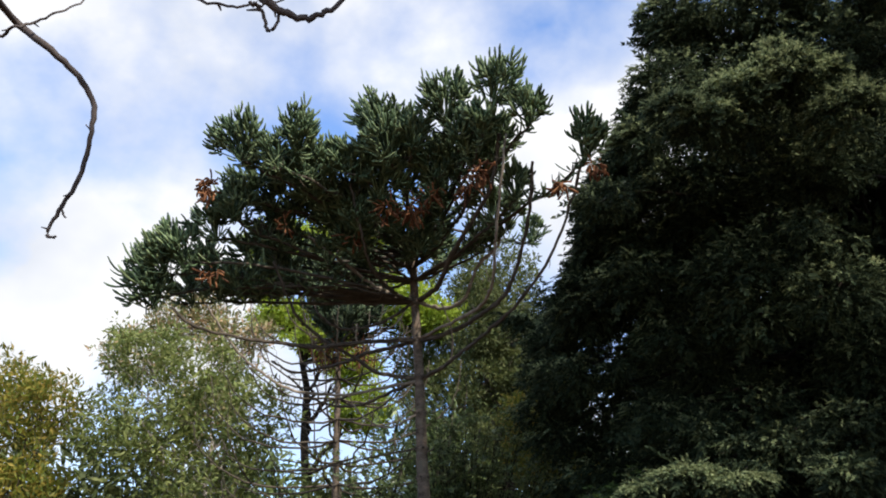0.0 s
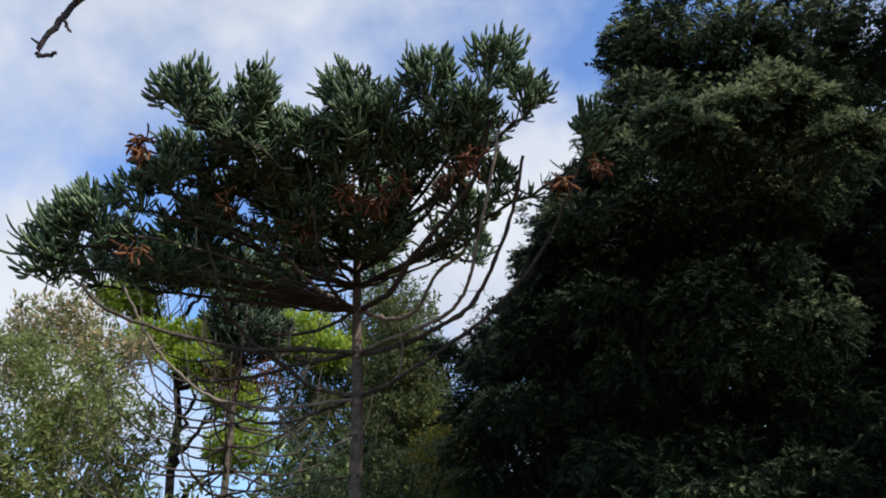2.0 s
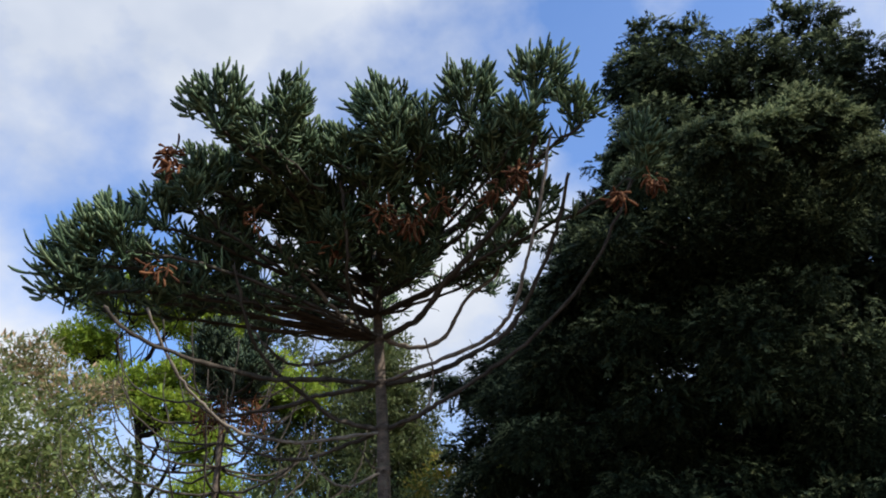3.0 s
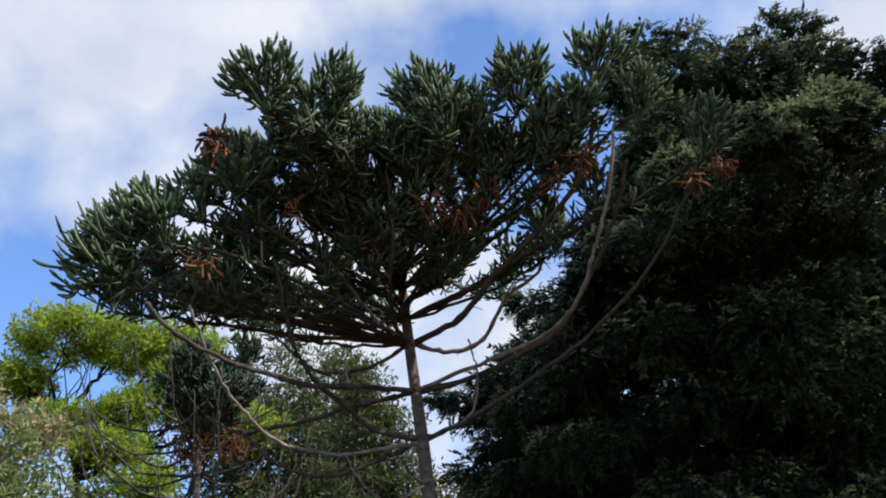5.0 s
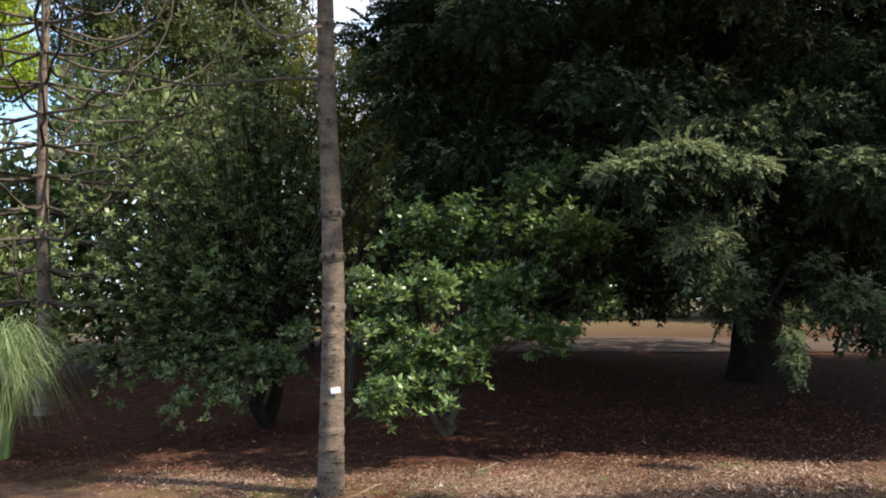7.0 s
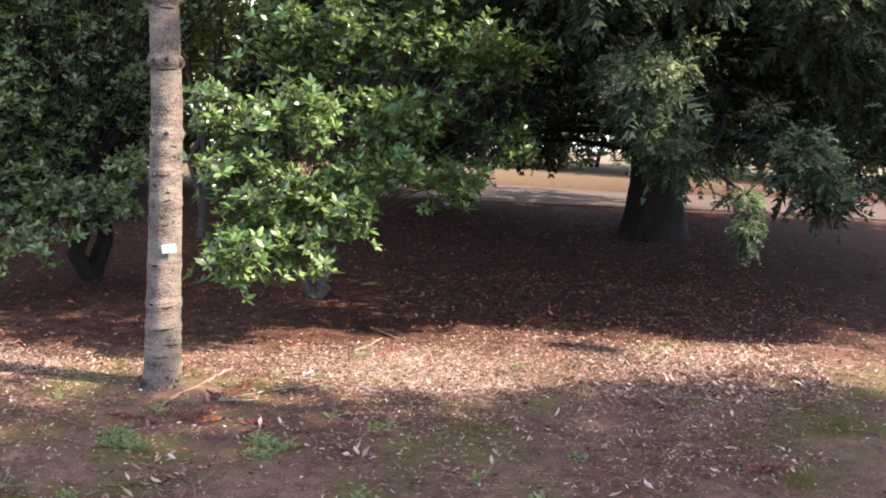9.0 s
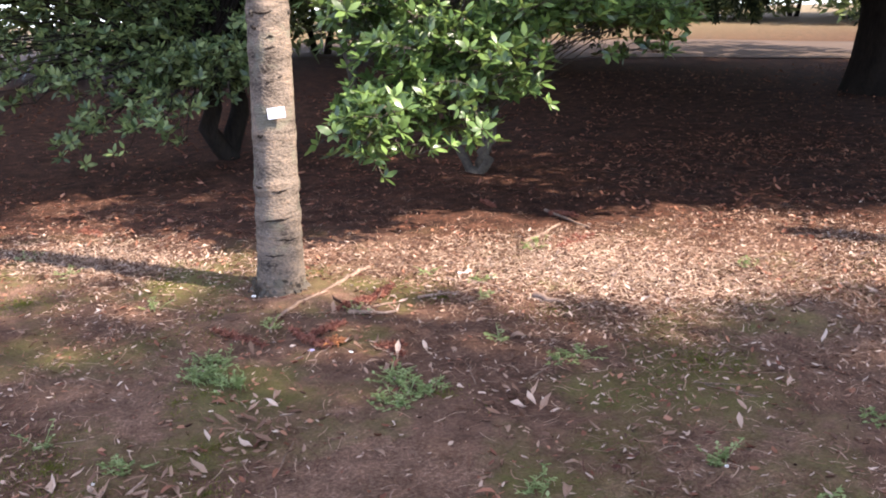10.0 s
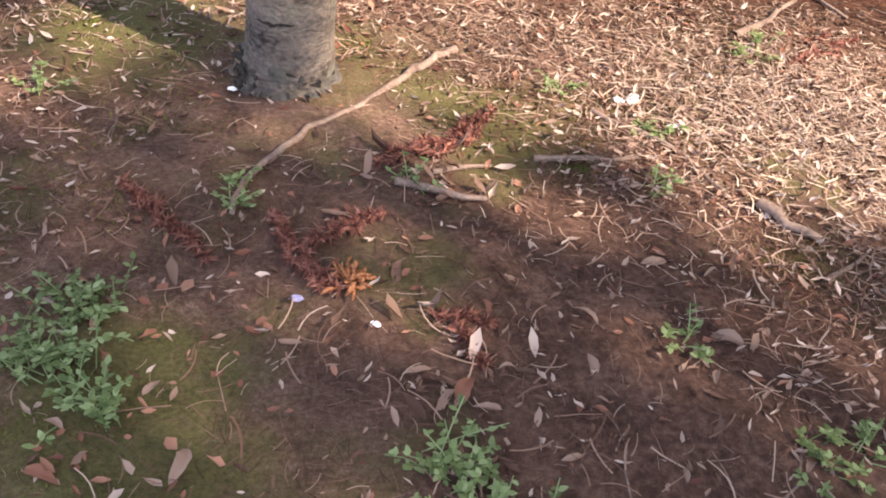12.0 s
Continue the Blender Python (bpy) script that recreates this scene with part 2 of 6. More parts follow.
def tube(pts, radii, sides=8, wobble=0.0, rng=None, cap=True):
    """A swept tube: points and faces."""
    pts, radii = np.asarray(pts, float), np.asarray(radii, float)
    tang = unit(np.gradient(pts, axis=0))
    ref = np.array([0.0, 0.0, 1.0]) if abs(tang[0, 2]) < 0.8 else np.array([1.0, 0.0, 0.0])
    u = unit(np.cross(tang, ref))
    w = np.cross(tang, u)
    a = np.arange(sides) / sides * 2 * np.pi
    r = radii[:, None] * np.ones(sides)
    if wobble:
        r = r * (1 + wobble * rng.uniform(-1, 1, r.shape))
    v = pts[:, None] + r[..., None] * (np.cos(a)[None, :, None] * u[:, None] + np.sin(a)[None, :, None] * w[:, None])
    n = len(pts)
    i, j = np.meshgrid(np.arange(n - 1), np.arange(sides), indexing="ij")
    k = (j + 1) % sides
    f = np.stack([i * sides + j, i * sides + k, (i + 1) * sides + k, (i + 1) * sides + j], -1).reshape(-1, 4)
    faces = [f]
    if cap:
        faces.append(np.arange(sides)[None] + (n - 1) * sides)
    return v.reshape(-1, 3), faces


def bezier(p0, p1, p2, p3, n=14):
    t = np.linspace(0, 1, n)[:, None]
    return (1 - t) ** 3 * p0 + 3 * (1 - t) ** 2 * t * p1 + 3 * (1 - t) * t ** 2 * p2 + t ** 3 * p3


def cubic(p0, p1, p2, p3, n=20):
    """A smooth line through four places."""
    t = np.linspace(0, 3, n)[:, None]
    return p0 * (t - 1) * (t - 2) * (t - 3) / -6 + p1 * t * (t - 2) * (t - 3) / 2 - p2 * t * (t - 1) * (t - 3) / 2 + p3 * t * (t - 1) * (t - 2) / 6


def crooked(p0, p1, rng, n=8, amount=0.1, sag=0.0):
    """A wandering line between two points."""
    t = np.linspace(0, 1, n)
    p = p0 + (p1 - p0) * t[:, None]
    size = np.linalg.norm(p1 - p0) * amount
    kick = rng.normal(0, size, (n, 3)) * np.sin(np.pi * t)[:, None]
    kick[:, 2] -= sag * np.sin(np.pi * t)
    return p + kick


def smooth01(x):
    x = np.clip(x, 0, 1)
    return x * x * (3 - 2 * x)


def ground_z(x, y):
    """The lie of the land: it falls towards the tree and rises gently behind it."""
    x, y = np.asarray(x, float), np.asarray(y, float)
    z = 0.72 * (1 - smooth01((y - 0.5) / 8.0))
    z = z + 1.6 * smooth01((y - 12.0) / 42.0)
    z = z + 0.05 * np.sin(x * 0.55 + 1.0) * np.sin(y * 0.45) * smooth01((np.abs(x + 1.6) + np.abs(y - 12.5)) / 6)
    return z


# ---------------------------------------------------------------- ground
GROUND = None


def ground_material():
    m = bpy.data.materials.new("litter_soil")
    m.use_nodes = True
    nt = m.node_tree
    b = nt.nodes["Principled BSDF"]
    b.inputs["Roughness"].default_value = 0.95
    b.inputs["Specular IOR Level"].default_value = 0.15
    link = nt.links.new
    co = nt.nodes.new("ShaderNodeTexCoord")

    def noise(scale, detail=6, rough=0.6):
        n = nt.nodes.new("ShaderNodeTexNoise")
        n.inputs["Scale"].default_value, n.inputs["Detail"].default_value, n.inputs["Roughness"].default_value = scale, detail, rough
        link(co.outputs["Object"], n.inputs["Vector"])
        return n.outputs["Fac"]

    def ramp(fac, stops):
        r = nt.nodes.new("ShaderNodeValToRGB")
        e = r.color_ramp.elements
        while len(e) < len(stops):
            e.new(0.5)
        for k, (p, c) in enumerate(stops):
            e[k].position, e[k].color = p, (*c, 1)
        link(fac, r.inputs["Fac"])
        return r.outputs["Color"]

    def mix(fac, a, c, blend="MIX"):
        x = nt.nodes.new("ShaderNodeMix")
        x.data_type, x.blend_type = "RGBA", blend
        link(fac, x.inputs["Factor"]) if not isinstance(fac, float) else None
        if isinstance(fac, float):
            x.inputs["Factor"].default_value = fac
        link(a, x.inputs["A"])
        link(c, x.inputs["B"])
        return x.outputs["Result"]

    soil = ramp(noise(38, 8, 0.75), [(0.34, (0.05, 0.026, 0.018)), (0.5, (0.1, 0.054, 0.036)), (0.68, (0.18, 0.104, 0.072))])
    litter = ramp(noise(55, 8, 0.8), [(0.34, (0.06, 0.032, 0.022)), (0.5, (0.145, 0.083, 0.056)), (0.68, (0.3, 0.2, 0.142))])
    moss = ramp(noise(70, 6, 0.7), [(0.3, (0.045, 0.048, 0.014)), (0.7, (0.15, 0.14, 0.04))])
    grass = ramp(noise(20, 6, 0.7), [(0.3, (0.075, 0.058, 0.03)), (0.7, (0.18, 0.134, 0.078))])
    patch = ramp(noise(0.5, 5, 0.55), [(0.42, (0, 0, 0)), (0.56, (1, 1, 1))])
    base = mix(patch, soil, litter)
    blotch = ramp(noise(7.0, 6, 0.65), [(0.36, (0.62, 0.6, 0.58)), (0.64, (1.25, 1.22, 1.2))])
    base = mix(1.0, base, blotch, "MULTIPLY")
    spots = ramp(noise(0.75, 7, 0.65), [(0.48, (0, 0, 0)), (0.6, (0.75, 0.75, 0.75))])
    base = mix(spots, base, moss)
    # reddish needle bed behind the trunk, darkened for the shade under the trees
    shaded_bed = ramp(noise(45, 8, 0.8), [(0.34, (0.018, 0.008, 0.005)), (0.5, (0.052, 0.022, 0.013)), (0.66, (0.17, 0.08, 0.048))])
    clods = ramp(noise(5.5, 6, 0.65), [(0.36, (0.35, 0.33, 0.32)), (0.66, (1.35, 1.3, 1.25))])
    shaded_bed = mix(1.0, shaded_bed, clods, "MULTIPLY")
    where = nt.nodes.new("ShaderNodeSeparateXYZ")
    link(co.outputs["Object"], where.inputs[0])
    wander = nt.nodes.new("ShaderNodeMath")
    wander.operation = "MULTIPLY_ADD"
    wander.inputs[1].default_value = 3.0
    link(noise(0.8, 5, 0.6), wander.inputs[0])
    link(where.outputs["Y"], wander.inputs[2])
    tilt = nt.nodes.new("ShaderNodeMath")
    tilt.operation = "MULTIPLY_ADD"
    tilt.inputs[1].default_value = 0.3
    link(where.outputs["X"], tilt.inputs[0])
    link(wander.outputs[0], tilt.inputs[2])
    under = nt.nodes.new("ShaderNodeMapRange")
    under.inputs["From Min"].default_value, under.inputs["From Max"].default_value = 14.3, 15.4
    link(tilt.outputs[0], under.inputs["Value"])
    base = mix(under.outputs["Result"], base, shaded_bed)
    far = nt.nodes.new("ShaderNodeSeparateXYZ")
    link(co.outputs["Object"], far.inputs[0])
    mr = nt.nodes.new("ShaderNodeMapRange")
    mr.inputs["From Min"].default_value, mr.inputs["From Max"].default_value = 30, 42
    link(far.outputs["Y"], mr.inputs["Value"])
    base = mix(mr.outputs["Result"], base, grass)
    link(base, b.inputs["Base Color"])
    bp = nt.nodes.new("ShaderNodeBump")
    bp.inputs["Strength"].default_value, bp.inputs["Distance"].default_value = 0.7, 0.02
    link(noise(60, 8, 0.75), bp.inputs["Height"])
    link(bp.outputs["Normal"], b.inputs["Normal"])
    return m


def make_ground():
    def axis(a, b, step, ends):
        inner = np.arange(a, b + step / 2, step)
        grow = step * np.cumsum(1.12 ** np.arange(1, 70))
        return np.unique(np.r_[np.maximum(a - grow, -ends)[::-1], inner, np.minimum(b + grow, ends)])

    xs, ys = axis(-6.5, 7.5, 0.07, 700.0), axis(8.0, 16.5, 0.07, 700.0)
    gx, gy = np.meshgrid(xs, ys)
    z = ground_z(gx, gy)
    rng = np.random.default_rng(3)
    near = ((gx > -7.5) & (gx < 8.5) & (gy > 5) & (gy < 19)).astype(float)
    bumps = rng.normal(0, 1, gx.shape)
    for _ in range(2):
        bumps = (bumps + np.roll(bumps, 1, 0) + np.roll(bumps, 1, 1) + np.roll(bumps, -1, 0) + np.roll(bumps, -1, 1)) / 5
    soft = 0.02 * np.sin(gx * 3.1 + np.sin(gy * 2.3)) * np.sin(gy * 2.7 + np.sin(gx * 1.9))
    z = z + near * (0.022 * bumps + soft)
    n, m = gx.shape
    i, j = np.meshgrid(np.arange(n - 1), np.arange(m - 1), indexing="ij")
    f = np.stack([i * m + j, i * m + j + 1, (i + 1) * m + j + 1, (i + 1) * m + j], -1).reshape(-1, 4)
    g = Geo()
    g.add(np.stack([gx, gy, z], -1).reshape(-1, 3), f)
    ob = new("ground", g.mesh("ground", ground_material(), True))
    return tagged(ob, "brown soil strewn with dry leaves, needles and moss", "ground", kind="structure")


GROUND = make_ground()


# ---------------------------------------------------------------- araucaria
def shoots(geo, p0, p1, p2, fat, rng, rings=6, sides=4):
    """Scaly cord-like shoots, bent from p0 past p1 to p2; thin at the foot, blunt at the tip."""
    n = len(p0)
    t = np.linspace(0, 1, rings)[None, :, None]
    p = (1 - t) ** 2 * p0[:, None] + 2 * t * (1 - t) * p1[:, None] + t * t * p2[:, None]
    tang = unit(np.gradient(p, axis=1))
    u = unit(np.cross(tang, rng.normal(0, 1, (n, 1, 3))))
    w = np.cross(tang, u)
    a = np.arange(sides) / sides * 2 * np.pi
    r = np.interp(t[0, :, 0], [0, 0.3, 0.8, 1], [0.4, 0.8, 1.0, 0.45])[None, :, None] * fat
    r = r * rng.uniform(0.78, 1.22, (n, rings, sides)) * rng.uniform(0.8, 1.15, (n, 1, 1))
    v = p[:, :, None] + r[..., None] * (np.cos(a)[:, None] * u[:, :, None] + np.sin(a)[:, None] * w[:, :, None])
    i, j = np.meshgrid(np.arange(rings - 1), np.arange(sides), indexing="ij")
    k = (j + 1) % sides
    f = np.stack([i * sides + j, i * sides + k, (i + 1) * sides + k, (i + 1) * sides + j], -1).reshape(-1, 4)
    base = (np.arange(n) * rings * sides)[:, None, None]
    geo.add(v.reshape(-1, 3), [(f[None] + base).reshape(-1, 4), ((np.arange(sides) + (rings - 1) * sides)[None, None] + base).reshape(-1, sides)])


def brush(geo, centre, size, axis, rng, count, fat=0.023, each=9):
    """The domed head of a branch: stalks that fan out unevenly, each ending in a bunch of thick scaly cords that turn upward."""
    axis = unit(np.asarray(axis, float))
    lead = unit(axis * 0.5 + [0, 0, 1.0] + rng.normal(0, 0.12, 3))
    d = unit(rng.normal(0, 1, (count * 4, 3)))
    d = d[(d @ lead) > -0.25][:count]
    n = len(d)
    lump = 1 + 0.16 * np.sin(d[:, :1] * 5 + rng.uniform(0, 6)) * np.sin(d[:, 1:2] * 5 + rng.uniform(0, 6))
    knot = centre + d * size * lump * rng.uniform(0.45, 0.95, (n, 1)) + lead * 0.08 * size
    root = centre - lead * size * rng.uniform(0.5, 1.0, (n, 1))
    shoots(geo, root, root + (knot - root) * 0.55 - lead * 0.12 * size, knot, 0.015, rng, 4, 4)
    k = np.repeat(np.arange(n), each)
    m = len(k)
    back = unit(root - knot)[k] * rng.uniform(0, 0.4, (m, 1)) * size
    foot = knot[k] + back + rng.normal(0, 0.015, (m, 3))
    spread = unit(d[k] * 0.6 + rng.normal(0, 0.6, (m, 3)))
    far = rng.uniform(0.12, 0.27, (m, 1)) * (size / 0.5) ** 0.5
    knee = foot + unit(spread + 0.15 * lead) * far * 0.55
    tip = knee + unit(spread * 0.45 + lead * 0.8 + d[k] * 0.35) * far * 0.6
    shoots(geo, foot, knee, tip, fat, rng, 5, 4)


def comb(geo, pts, rng, count, length, fat=0.022, lift=0.35):
    """Shoots that stand off a branch along its outer stretch."""
    at = pts[rng.integers(0, len(pts), count)] + rng.normal(0, 0.02, (count, 3))
    along = unit(pts[-1] - pts[0])
    d = unit(rng.normal(0, 1, (count, 3)) * [1, 1, 0.7] + 0.5 * along)
    far = length * rng.uniform(0.6, 1.2, (count, 1))
    tip = at + d * far + np.array([0, 0, lift]) * far
    shoots(geo, at, at + d * far * 0.6, tip, fat, rng, 5, 3)


def ringed_trunk(base, top, r0, r1, rings, rng, sides=32, step=0.022, lean=(0, 0), bow=None):
    """A tapering trunk with the raised collars that old whorls of branches leave."""
    height = top - base[2] + 0.15
    z = np.arange(0, height, step)
    k = z / height
    r = r0 + (r1 - r0) * k ** 0.85
    r = r + 0.10 * r0 * np.exp(-z / 0.22) + 0.35 * r0 * np.exp(-z / 0.09)
    for rz, bump in rings:
        h = z - rz - 0.15
        r = r + bump * np.clip(1.6 * np.exp(-(h / 0.04) ** 2), 0, 1) - 0.3 * bump * (np.exp(-((h - 0.07) / 0.015) ** 2) + np.exp(-((h + 0.07) / 0.015) ** 2))
    a = np.arange(sides) / sides * 2 * np.pi
    rough = rng.normal(0, 1, (len(z), sides))
    rough = (rough + np.roll(rough, 1, 1) + np.roll(rough, -1, 1)) / 1.7
    rr = r[:, None] * (1 + 0.009 * rough + 0.025 * np.sin(3 * a + z[:, None] * 0.7) + 0.02 * np.sin(5 * a - z[:, None]))
    cx = base[0] + lean[0] * k + (bow(z - 0.15) if bow else 0.03 * np.sin(z * 0.8))
    cy = base[1] + lean[1] * k
    v = np.stack([cx[:, None] + rr * np.cos(a), cy[:, None] + rr * np.sin(a), (base[2] - 0.15 + z)[:, None] * np.ones(sides)], -1)
    n = len(z)
    i, j = np.meshgrid(np.arange(n - 1), np.arange(sides), indexing="ij")
    q = (j + 1) % sides
    f = np.stack([i * sides + j, i * sides + q, (i + 1) * sides + q, (i + 1) * sides + j], -1).reshape(-1, 4)
    return v.reshape(-1, 3), [f, np.arange(sides)[None] + (n - 1) * sides]


TREE = np.array([-1.6, 12.62, 0.0])


def trunk_bow(z):
    """How far the trunk's axis wanders in x at a height."""
    return np.interp(z, [0, 1.5, 2.6, 3.6, 5.0, 6.6, 8.3, 10.6], [-0.012, 0.03, 0.055, 0.04, 0.005, 0.008, -0.04, -0.08])


# (x, y, z, size) of the brush-like heads on the sunlit rim of the umbrella
RIM = [(-3.72, 8.2, 10.0, 0.52), (-2.81, 8.66, 10.28, 0.5), (-3.3, 8.5, 9.85, 0.4), (-1.45, 9.25, 10.72, 0.55), (-0.13, 8.8, 10.55, 0.52), (0.9, 8.2, 10.42, 0.48), (1.38, 8.2, 9.86, 0.4), (0.55, 8.4, 9.9, 0.4), (-0.75, 9.0, 10.2, 0.42),
       (2.26, 8.35, 9.22, 0.42), (-5.55, 8.9, 8.25, 0.5), (-5.15, 8.9, 8.42, 0.5), (-5.75, 9.1, 7.75, 0.42), (-4.75, 9.3, 9.0, 0.42), (-4.2, 9.0, 9.25, 0.4), (-2.1, 9.2, 9.95, 0.4)]
# rows of heads under the rim: y, the first and last x, z, size, how many
ROWS = [(9.3, -4.0, 0.75, 10.0, 0.44, 8), (9.9, -4.6, 0.5, 9.72, 0.46, 8), (10.5, -5.2, 0.2, 9.4, 0.46, 8), (10.9, -5.6, -1.4, 9.0, 0.44, 6), (10.2, -5.7, -4.5, 8.25, 0.37, 3), (11.8, -3.6, -1.0, 9.45, 0.4, 4), (9.6, -3.6, 0.4, 10.15, 0.42, 7), (10.6, -4.3, -2.6, 9.75, 0.44, 4)]
BEHIND = [(-4.4, 14.4, 10.0, 0.5), (-3.4, 14.9, 10.3, 0.5), (-2.5, 14.6, 10.2, 0.45), (-1.6, 16.6, 10.9, 0.55), (0.8, 15.2, 10.7, 0.42), (-3.9, 12.6, 8.95, 0.4), (-2.9, 12.9, 9.0, 0.38), (-1.2, 13.4, 11.2, 0.5), (-4.9, 13.4, 9.7, 0.45), (0.6, 10.8, 9.25, 0.38), (0.0, 11.2, 9.05, 0.36), (0.95, 9.6, 9.2, 0.38)]
WHORLS = [8.27, 8.75, 9.05, 9.35, 9.65, 9.95, 10.25]
# rust-brown withered bunches: place, spread, how many shoots
WITHERED = [(-4.4, 8.38, 9.36, 0.16, 36), (-4.33, 8.38, 9.16, 0.13, 20), (1.74, 8.3, 8.45, 0.13, 22), (2.34, 8.4, 8.74, 0.14, 24), (-1.05, 9.9, 9.12, 0.34, 44), (-1.5, 9.7, 9.1, 0.24, 26), (0.46, 8.5, 8.95, 0.2, 34), (0.15, 8.9, 8.95, 0.24, 22),
            (-0.6, 9.6, 9.2, 0.26, 22), (-4.6, 9.2, 8.0, 0.2, 16), (-3.4, 9.6, 8.95, 0.2, 14), (-2.3, 10.4, 8.9, 0.24, 14)]


def through_places(places, n):
    """A smooth line of n points through all the places."""
    p = np.asarray(places, float)
    t = np.linspace(0, len(p) - 1, n)
    i = np.clip(t.astype(int), 0, len(p) - 2)
    k = (t - i)[:, None]
    before, after = p[np.maximum(i - 1, 0)], p[np.minimum(i + 2, len(p) - 1)]
    return 0.5 * (2 * p[i] + (p[i + 1] - before) * k + (2 * before - 5 * p[i] + 4 * p[i + 1] - after) * k ** 2 + (3 * p[i] - before - 3 * p[i + 1] + after) * k ** 3)


def lower_branch(tree, rng, places, thick_, pale=False, stubs=14):
    """A long, nearly bare branch with the knobs of lost twigs, sagging before it turns up."""
    p = through_places(places, 6 * len(places))
    n = len(p)
    p[1:-1] += rng.normal(0, 0.008, (n - 2, 3))
    g = Geo()
    knobs = 1 + 0.22 * (rng.uniform(0, 1, n) < 0.3)
    g.add(*tube(p, np.linspace(thick_, thick_ * 0.5, n) * knobs, 8, 0.12, rng))
    for _ in range(stubs):
        k = int(rng.integers(n // 4, n - 1))
        tip = p[k] + unit(rng.normal(0, 0.7, 3) + [0, 0, 0.3]) * rng.uniform(0.05, 0.26)
        g.add(*tube(crooked(p[k], tip, rng, 4, 0.1), np.linspace(0.009, 0.004, 4), 4))
    part("lower_branch", g, BLEACHED_BARK if pale else BRANCH_BARK, tree, smooth=True)


def make_araucaria():
    rng = np.random.default_rng(11)
    tree = thing("araucaria_tree", TREE, "tall araucaria with ringed grey trunk and dark green umbrella crown", "tree")
    rings = [(0.12, 0.003), (0.2, 0.003), (0.3, 0.005), (0.42, 0.004), (0.56, 0.008), (0.78, 0.009), (1.14, 0.004), (1.72, 0.005), (1.95, 0.006), (2.32, 0.014), (2.95, 0.024), (3.5, 0.024), (4.3, 0.006), (4.66, 0.012), (5.22, 0.012), (5.92, 0.02), (6.65, 0.03), (7.46, 0.03), (8.27, 0.03)]
    g = Geo()
    skin, skin_faces = ringed_trunk(TREE, 10.6, 0.165, 0.07, rings, rng, bow=trunk_bow)
    g.add(skin, skin_faces)
    part("trunk", g, BARK, tree, "grey ringed bark with old branch scars", True)

    def on_bark(rz, a):
        """The places on the trunk's skin at a height and bearings."""
        near = np.abs(skin[:, 2] - rz) < 0.012
        cx = TREE[0] + float(trunk_bow(rz))
        bearing = np.arctan2(skin[near][:, 1] - TREE[1], skin[near][:, 0] - cx)
        off = np.abs(np.angle(np.exp(1j * (bearing[None] - a[:, None]))))
        rad = np.hypot(skin[near][:, 0] - cx, skin[near][:, 1] - TREE[1])[off.argmin(1)]
        return cx, rad

    # dark sunken scars of lost branches round the collars, each with a swollen lip
    for rz, count, big in ((1.95, 3, 0.014), (2.32, 5, 0.02), (2.95, 7, 0.027), (3.5, 7, 0.027), (4.66, 5, 0.02), (5.22, 5, 0.02), (5.92, 5, 0.024)):
        a = 2 * np.pi * (np.arange(count) + rng.uniform(-0.2, 0.2, count)) / count + rz
        cx, rad = on_bark(rz, a)
        for k in range(count):
            o = np.array([math.cos(a[k]), math.sin(a[k]), 0.1])
            p = np.array([cx + rad[k] * o[0], TREE[1] + rad[k] * o[1], rz + rng.uniform(-0.01, 0.01)])
            size = big * rng.uniform(0.7, 1.2)
            g = Geo()
            g.add(*tube(np.array([p - o * 0.03, p + o * 0.004, p + o * 0.012, p + o * 0.006]), np.array([1.6, 1.5, 1.2, 0.8]) * size, 10, 0.12, rng))
            part("branch_scar", g, BRANCH_BARK, tree)
            g = Geo()
            g.add(*tube(np.array([p - o * 0.01, p + o * 0.013, p + o * 0.0135]), np.array([0.8, 0.75, 0.5]) * size, 8, 0.15, rng))
            part("scar_hollow", g, DARK_BARK, tree)
    # dark weathered cracks between the old bark rings
    for rz, a0, wide, thick in ((0.3, -1.9, 0.9, 0.004), (0.42, -1.3, 1.1, 0.004), (0.545, -1.75, 1.2, 0.006), (0.762, -1.5, 0.7, 0.005), (0.79, -2.5, 0.5, 0.006), (1.13, -2.3, 0.4, 0.007), (1.5, -1.7, 0.4, 0.004), (1.53, -1.2, 0.3, 0.004), (1.72, -1.6, 0.5, 0.005), (1.78, -1.6, 0.45, 0.004), (1.86, -2.4, 0.4, 0.008), (1.95, -2.0, 1.3, 0.006), (2.2, -1.2, 0.6, 0.004), (2.87, -1.6, 1.6, 0.006), (3.42, -1.6, 1.5, 0.006)):
        a = a0 + np.linspace(-0.5, 0.5, 14) * wide
        cx, rad = on_bark(rz, a)
        line = np.stack([cx + (rad + 0.002) * np.cos(a), TREE[1] + (rad + 0.002) * np.sin(a), rz + np.cumsum(rng.normal(0, 0.003, 14))], -1)
        g = Geo()
        g.add(*tube(line, 1.6 * thick * np.sin(np.linspace(0.15, np.pi - 0.15, 14)) * rng.uniform(0.6, 1.2, 14), 6, 0.1, rng))
        part("bark_crack", g, DARK_BARK, tree)
    # a crumbling dark collar where the bark meets the soil
    g = Geo()
    a = np.linspace(0, 2 * np.pi, 41)[:-1]
    rough = rng.uniform(0.85, 1.15, 40)
    ring = lambda r, z: np.stack([TREE[0] - 0.012 + r * rough * np.cos(a), TREE[1] + r * rough * np.sin(a), z + rng.normal(0, 0.006, 40)], -1)
